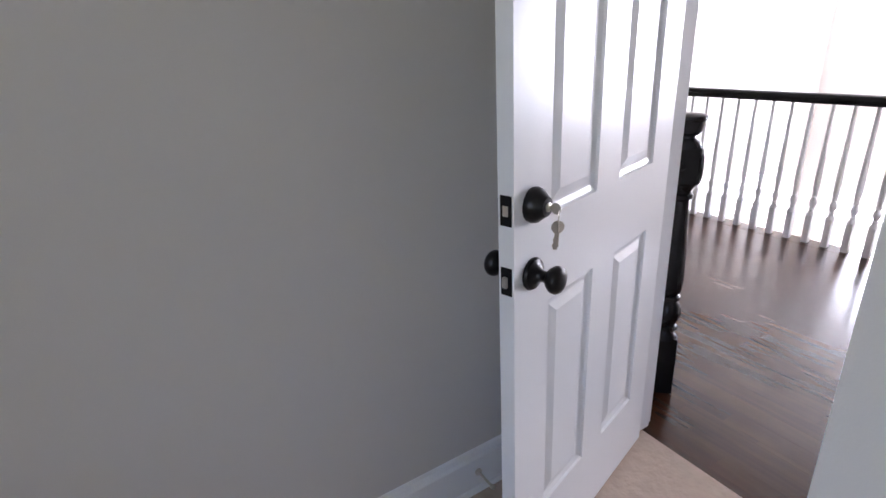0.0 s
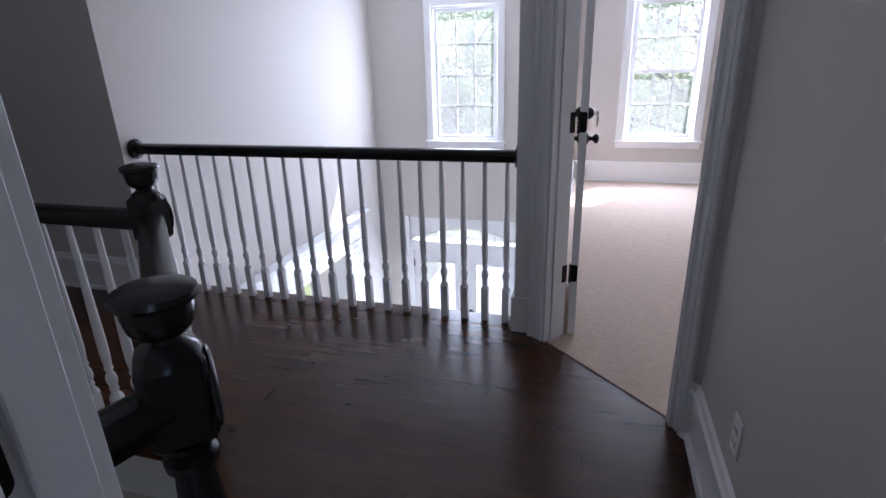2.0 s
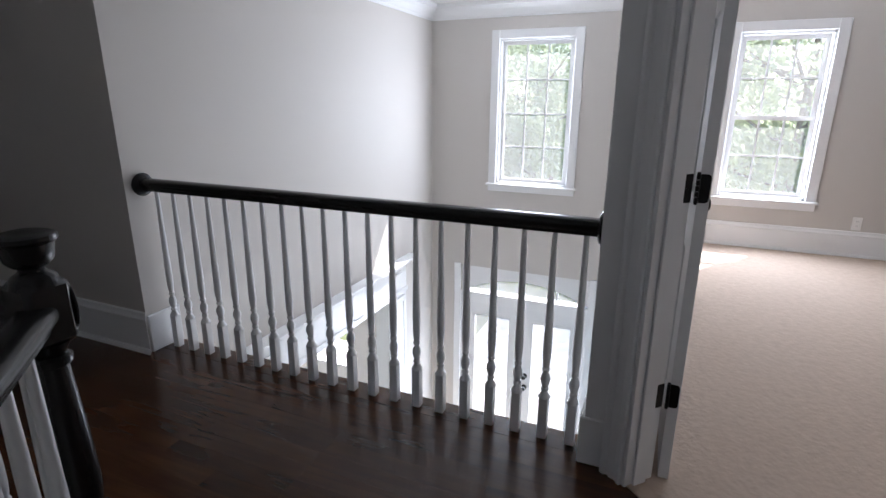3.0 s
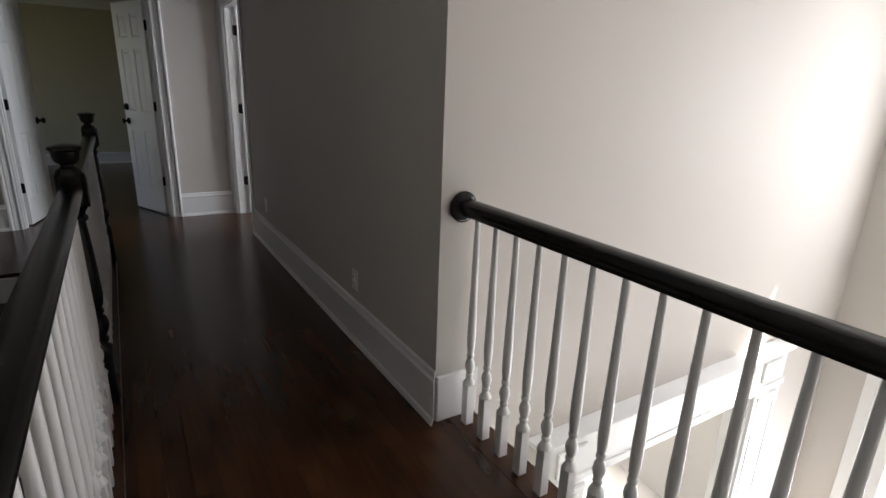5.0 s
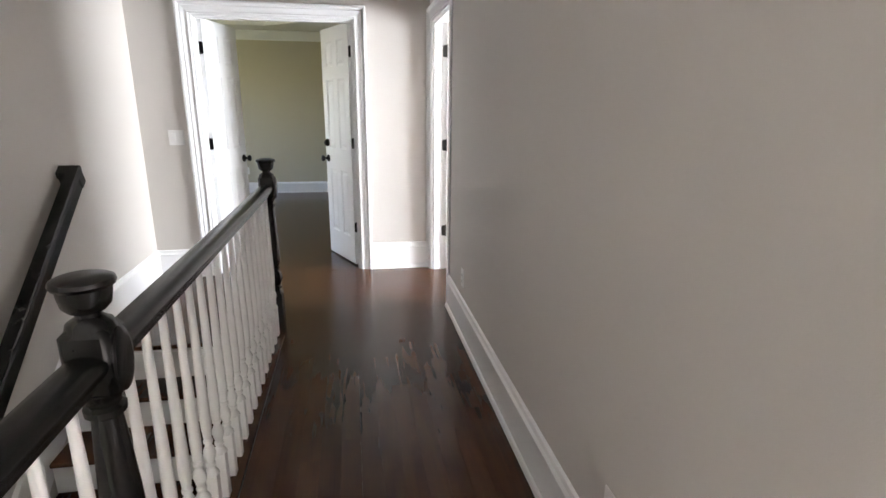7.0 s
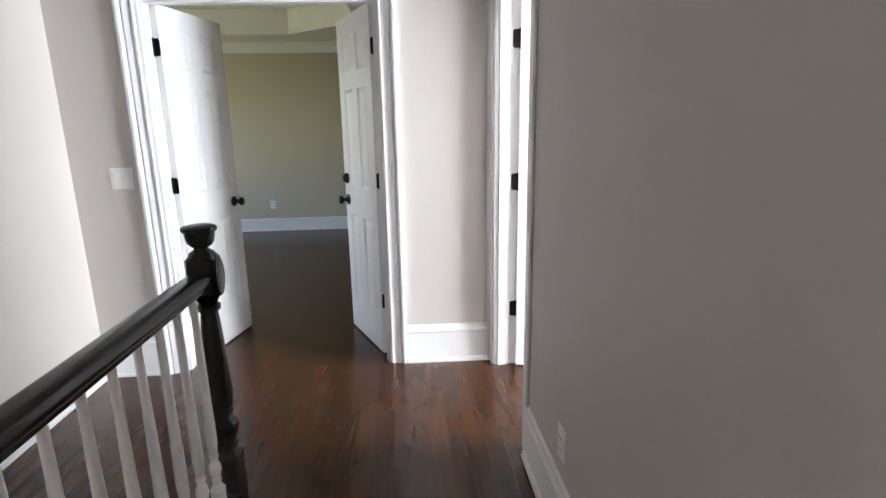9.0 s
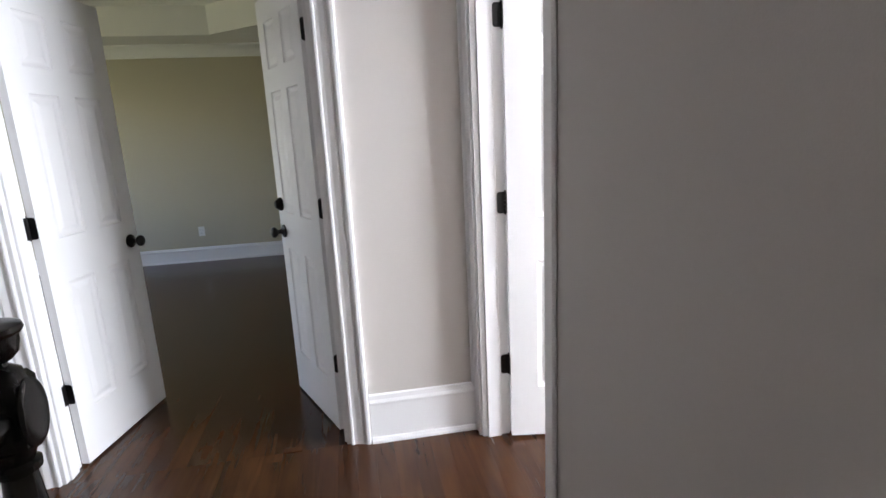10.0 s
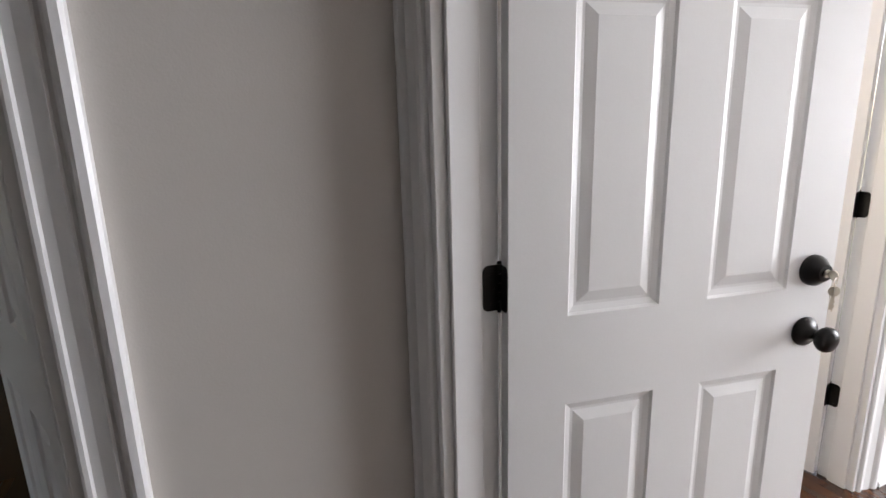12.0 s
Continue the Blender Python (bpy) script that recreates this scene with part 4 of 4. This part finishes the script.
# ---- foyer: cased opening with a cornice ----
co = thing("trim_cased_opening", "white cased opening with a deep cornice in the foyer wall", "door frame", None, "", "structure")
O0, O1, OT = 0.95, 2.62, -0.66
part("frieze", box((O0 - 0.32, -0.03, OT), (O1 + 0.36, 0, -0.36), 0.003), TRIM, co)
part("cornice", boxes(((O0 - 0.36, -0.06, -0.36), (O1 + 0.40, 0, -0.335)), ((O0 - 0.38, -0.085, -0.335), (O1 + 0.43, 0, -0.305)), ((O0 - 0.42, -0.125, -0.305), (O1 + 0.49, 0, -0.28)), bevel=0.004), TRIM, co)
part("architrave", box((O0 - 0.33, -0.042, OT), (O1 + 0.37, -0.03, OT + 0.05), 0.004), TRIM, co)
for a, b in ((O0 - 0.28, O0), (O1, O1 + 0.33)):
    part("pilaster", box((a, -0.04, LOW), (b, 0, OT), 0.003), TRIM, co)
    part("pilaster_panel", boxes(((a + 0.05, -0.046, LOW + 0.3), (a + 0.065, -0.04, OT - 0.08)), ((b - 0.065, -0.046, LOW + 0.3), (b - 0.05, -0.04, OT - 0.08)), ((a + 0.065, -0.046, OT - 0.095), (b - 0.065, -0.04, OT - 0.08)), ((a + 0.065, -0.046, LOW + 0.3), (b - 0.065, -0.04, LOW + 0.315))), TRIM, co)
part("lining", boxes(((O0, -0.02, LOW), (O0 + 0.02, WALL_T + 0.02, OT)), ((O1 - 0.02, -0.02, LOW), (O1, WALL_T + 0.02, OT)), ((O0, -0.02, OT - 0.02), (O1, WALL_T + 0.02, OT))), TRIM, co)
for a in (O0 - 0.28, O1):
    part("capital", boxes(((a + 0.03, -0.056, OT - 0.06), (a + 0.27, -0.04, OT - 0.02)), ((a + 0.05, -0.048, OT + 0.08), (a + 0.26, -0.03, OT + 0.24)), bevel=0.003), TRIM, co)

# ---- switches and outlets ----


def switch_plate(label, m, gang=1, rocker=True):
    sp = thing("light_switch" if rocker else "wall_outlet", label, "light switch" if rocker else "outlet", m)
    w = 0.035 + 0.023 * (gang - 1)
    part("cover_plate", box((-w, 0, -0.057), (w, 0.006, 0.057), 0.0025), PLATE, sp)
    for g in range(gang):
        x = (g - (gang - 1) / 2) * 0.046
        if rocker:
            part("rocker", box((x - 0.0165, 0.006, -0.033), (x + 0.0165, 0.010, 0.033), 0.0015), PLATE, sp)
        else:
            for z in (-0.02, 0.02):
                r = part("receptacle", box((x - 0.016, 0.006, z - 0.014), (x + 0.016, 0.0085, z + 0.014), 0.003), PLATE, sp)
                part("slot", boxes(((x - 0.008, 0.0085, z - 0.003), (x - 0.006, 0.0092, z + 0.006)), ((x + 0.006, 0.0085, z - 0.003), (x + 0.008, 0.0092, z + 0.006))), SLOT, r)
    for z in ((-0.046, 0.046) if rocker else (0,)):
        part("screw", add_lathe(bmesh.new(), [(0.006, 0.003), (0.0072, 0.003)], 8, "y", (0, 0, z)), PLATE, sp)
    return sp


switch_plate("white light switch plate on the grey wall", pose(-1.565, SW_Y, 1.135, 0, 0, 0))
switch_plate("white duplex outlet low on the grey wall", pose(-1.09, SW_Y, 0.37, 0, 0, 0), 1, False)
switch_plate("white double light switch beside the double door", pose(-1.985, END_Y, 1.13, 0, 0, 180), 2)
switch_plate("white duplex outlet low on the hall wall", pose(0, 0.84, 0.345, 0, 0, 90), 1, False)
switch_plate("white duplex outlet low on the hall wall", pose(0, 2.77, 0.36, 0, 0, 90), 1, False)
switch_plate("white duplex outlet under the bedroom window", pose(FRONT, -4.05, 0.30, 0, 0, 90), 1, False)
switch_plate("white duplex outlet on the bedroom wall beside the window", pose(FRONT, -2.48, 0.30, 0, 0, 90), 1, False)
switch_plate("white duplex outlet on the study's green wall", pose(-2.3, 8.5, 0.36, 0, 0, 180), 1, False)

ds = thing("door_stop_spring", "small steel spring door stop on the baseboard", "door stop")
b = bmesh.new()
add_lathe(b, [(0, 0.012), (0.005, 0.012)] + [(0.006 + i * 0.004, 0.005 if i % 2 else 0.0035) for i in range(16)] + [(0.070, 0.007), (0.082, 0.007)], 10, "y")
part("spring", b, STEEL, ds, smooth=True)
ds.matrix_basis = pose(-2.80, ROOM_Y - 0.018, 0.075, 0, 0, 180)

# flat stand-in for an unidentified pale blue surface at the foyer's side wall
bl = thing("blue_panel", "pale blue flat panel against the foyer wall", "door panel")
part("board", box((2.55, RIGHT_Y + 0.002, LOW), (3.45, RIGHT_Y + 0.045, -0.62), 0.004), material("pale_blue", (0.48, 0.60, 0.70), 0.4, vary=0.03), bl)

# ---- outdoors ----
structure("ground", box((-400, -400, LOW - 0.45), (400, 400, LOW - 0.25)), GRASS, "green lawn in front of the house", "ground")
# bright ground added so that the view through the door glass turns white
structure("ground_drive", box((FRONT + 2.2, -2.6, LOW - 0.25), (9.5, 0.6, LOW - 0.2)), TILE, "pale concrete path added to whiten the view through the front door", "pavement")
structure("ground_walk", box((FRONT + 0.16, 1.2, LOW - 0.25), (FRONT + 2.2, 14.0, LOW - 0.2)), TILE, "pale concrete walk along the house", "pavement")
structure("ground_porch", box((FRONT + 0.16, -3.2, LOW - 0.25), (FRONT + 2.2, 1.2, LOW - 0.03)), TILE, "pale stone porch slab", "pavement")


def tree(x, y, h, crown, seed, n, low=0.3):
    rnd = random.Random(seed)
    t = thing("tree", "tall leafy green tree in front of the house", "tree", pose(x, y, LOW - 0.25), "trees in the front yard")
    bm = bmesh.new()
    add_lathe(bm, [(0, 0.22), (0.3, 0.16), (h * 0.5, 0.11), (h * 0.85, 0.04)], 9)
    limbs = []
    for i in range(9):
        a, z = rnd.uniform(0, 6.28), rnd.uniform(h * low, h * 0.8)
        p = Vector((0, 0, z))
        q = p + Vector((math.cos(a), math.sin(a), rnd.uniform(0.2, 0.7))) * crown * rnd.uniform(0.5, 0.85)
        limbs.append((p, q))
        d = (q - p).normalized()
        u = d.orthogonal().normalized()
        v = d.cross(u)
        add_sweep(bm, range(5), [[c + (u * math.cos(k * 1.257) + v * math.sin(k * 1.257)) * r for k in range(5)] for c, r in ((p, 0.05), (p.lerp(q, 0.5), 0.03), (q, 0.008))])
    part("trunk", bm, BARK, t, smooth=True)
    vs, fs = [], []
    clumps = []
    for i in range(26):
        p, q = rnd.choice(limbs)
        c = p.lerp(q, rnd.uniform(0.5, 1.1)) + Vector([rnd.gauss(0, crown * 0.2) for _ in range(3)])
        clumps.append((c, rnd.uniform(0.3, 0.62) * crown * 0.55))
    for i in range(n):
        c, r = rnd.choice(clumps)
        o = Vector([rnd.gauss(0, 1) for _ in range(3)])
        o = c + o.normalized() * r * rnd.random() ** 0.5
        d = Vector([rnd.gauss(0, 1) for _ in range(3)]).normalized()
        u = d.orthogonal().normalized()
        L, W = rnd.uniform(0.09, 0.17), rnd.uniform(0.035, 0.06)
        k = len(vs)
        vs += [o, o + d * L * 0.5 + u * W, o + d * L, o + d * L * 0.5 - u * W]
        fs.append((k, k + 1, k + 2, k + 3))
    me = bpy.data.meshes.new("crown")
    me.from_pydata(vs, [], fs)
    me.materials.append(LEAF)
    part("crown", me, None, t)


for i, (x, y, h, c, n) in enumerate(((10.5, -7.2, 8.5, 3.4, 9000), (12.5, -3.4, 9.0, 3.6, 6500), (11.0, -11.0, 8.0, 3.2, 7000), (17.5, -0.5, 10, 4.2, 8000), (18, -8, 10, 4.4, 8000), (23, -14, 12, 5.5, 9000), (24, -4, 12, 5.5, 9000), (24, 5, 12, 5.5, 9000), (15, -16, 10, 4.5, 8000), (11.0, -4.9, 7.6, 3.0, 6000), (15.5, 4.0, 9, 3.8, 8000), (15.5, 1.6, 6.0, 3.1, 6500), (17.0, 3.8, 6.6, 3.3, 6500), (21.5, 2.6, 8.4, 4.4, 8000))):
    tree(x, y, h, c, 11 + i, n)
for i, (x, y, h, c) in enumerate(((11.5, -8.6, 4.2, 2.6), (11.0, -5.9, 3.9, 2.4), (12.5, -3.6, 4.2, 2.5), (13.5, 0.6, 4.0, 2.4), (14.0, 2.6, 4.3, 2.6), (14.5, 5.0, 4.4, 2.6))):
    tree(x, y, h, c, 41 + i, 7000, 0.12)

# ---- floor boards, last ----
PLANK = 0.082
rnd = random.Random(5)


def clip_poly(poly, a, b):
    """Keeps the part of a polygon to the left of the line from a to b."""
    out = []
    for i in range(len(poly)):
        p, q = poly[i], poly[(i + 1) % len(poly)]
        sp = (b[0] - a[0]) * (p[1] - a[1]) - (b[1] - a[1]) * (p[0] - a[0])
        sq = (b[0] - a[0]) * (q[1] - a[1]) - (b[1] - a[1]) * (q[0] - a[0])
        if sp >= 0:
            out.append(p)
        if sp * sq < 0:
            t = sp / (sp - sq)
            out.append((p[0] + (q[0] - p[0]) * t, p[1] + (q[1] - p[1]) * t))
    return out


def board_bmesh(bm, poly):
    e = 0.00015
    cx, cy = sum(p[0] for p in poly) / len(poly), sum(p[1] for p in poly) / len(poly)
    lowp = [bm.verts.new((x, y, -0.018)) for x, y in poly]
    mid_ = [bm.verts.new((x, y, -e)) for x, y in poly]
    top = [bm.verts.new((x + math.copysign(min(e, abs(cx - x)), cx - x), y + math.copysign(min(e, abs(cy - y)), cy - y), 0)) for x, y in poly]
    n = len(poly)
    for a, b in ((lowp, mid_), (mid_, top)):
        for i in range(n):
            bm.faces.new((a[i], a[(i + 1) % n], b[(i + 1) % n], b[i]))
    bm.faces.new(top)


def lay(x0, x1, y0, y1, cuts=()):
    """Boards along y over a rectangle, kept to the left of each cutting line."""
    out = []
    i0, i1 = math.floor(x0 / PLANK), math.ceil(x1 / PLANK)
    for i in range(i0, i1):
        a, b = max(x0, i * PLANK), min(x1, (i + 1) * PLANK)
        if b - a < 0.004:
            continue
        y = y0 - rnd.uniform(0.1, 1.3)
        while y < y1:
            z = y + rnd.uniform(0.7, 1.9)
            lo, hi = max(y, y0), min(z, y1)
            if hi - lo > 0.03:
                poly = [(a + 0.0001, lo + 0.0001), (b - 0.0001, lo + 0.0001), (b - 0.0001, hi - 0.0001), (a + 0.0001, hi - 0.0001)]
                for c in cuts:
                    poly = clip_poly(poly, *c)
                    if len(poly) < 3:
                        break
                if len(poly) >= 3:
                    out.append(poly)
            y = z
    return out


NA, NB = NEWELS["a"], NEWELS["b"]
shift = Vector((0.03, -0.03))
polys = lay(NB[0] + 0.05, 0.10, -1.35, END_Y)
polys += lay(STAIR_X, NB[0] + 0.05, TOP_Y + 0.08, END_Y)
CUT = [((NB[0] + 0.04, NB[1] - 0.02), (NA[0] + 0.03, NA[1] - 0.03))]
polys += lay(NA[0], NB[0] + 0.05, SW_Y, -1.25, CUT)
polys += lay(DW_X0 + 0.05, NA[0], SW_Y, NA[1] + 0.05)
polys += lay(NB[0] + 0.05, 0.10, SW_Y, -1.35, [((P0.x + 0.02, P0.y - 0.02), (P1.x + 0.02, P1.y - 0.02))[::-1]])
floor_hall = tagged(new("floor_hall"), "dark-stained oak strip floor of the hall", "floor", "", "structure")
extra = bmesh.new()
polys.sort(key=lambda p: p[0][0] < -1.3)
for i, poly in enumerate(polys):
    if i < 300:
        bm = bmesh.new()
        board_bmesh(bm, poly)
        part("plank", bm, FLOOR, floor_hall)
    else:
        board_bmesh(extra, poly)
for poly in lay(-4.88, 0.48, END_Y, 8.5) + lay(0.10, 3.28, 0.52, 5.2):
    board_bmesh(extra, poly)
tagged(part("far_planks", extra, FLOOR, floor_hall), kind="stuff")
structure("floor_study_base", box((-5.0, END_Y + WALL_T, -0.2), (0.6, 8.62, -0.019)), FLOOR, "dark subfloor of the study", "floor")
structure("floor_closet_base", box((0.6, END_Y + WALL_T, -0.2), (3.4, 5.4, -0.019)), FLOOR, "dark subfloor of the closet", "floor")
wall("wall_closet", (0.6, 5.2, 0), (3.4, 5.32, CEILING), [], 0, WALL, "warm grey painted closet wall")
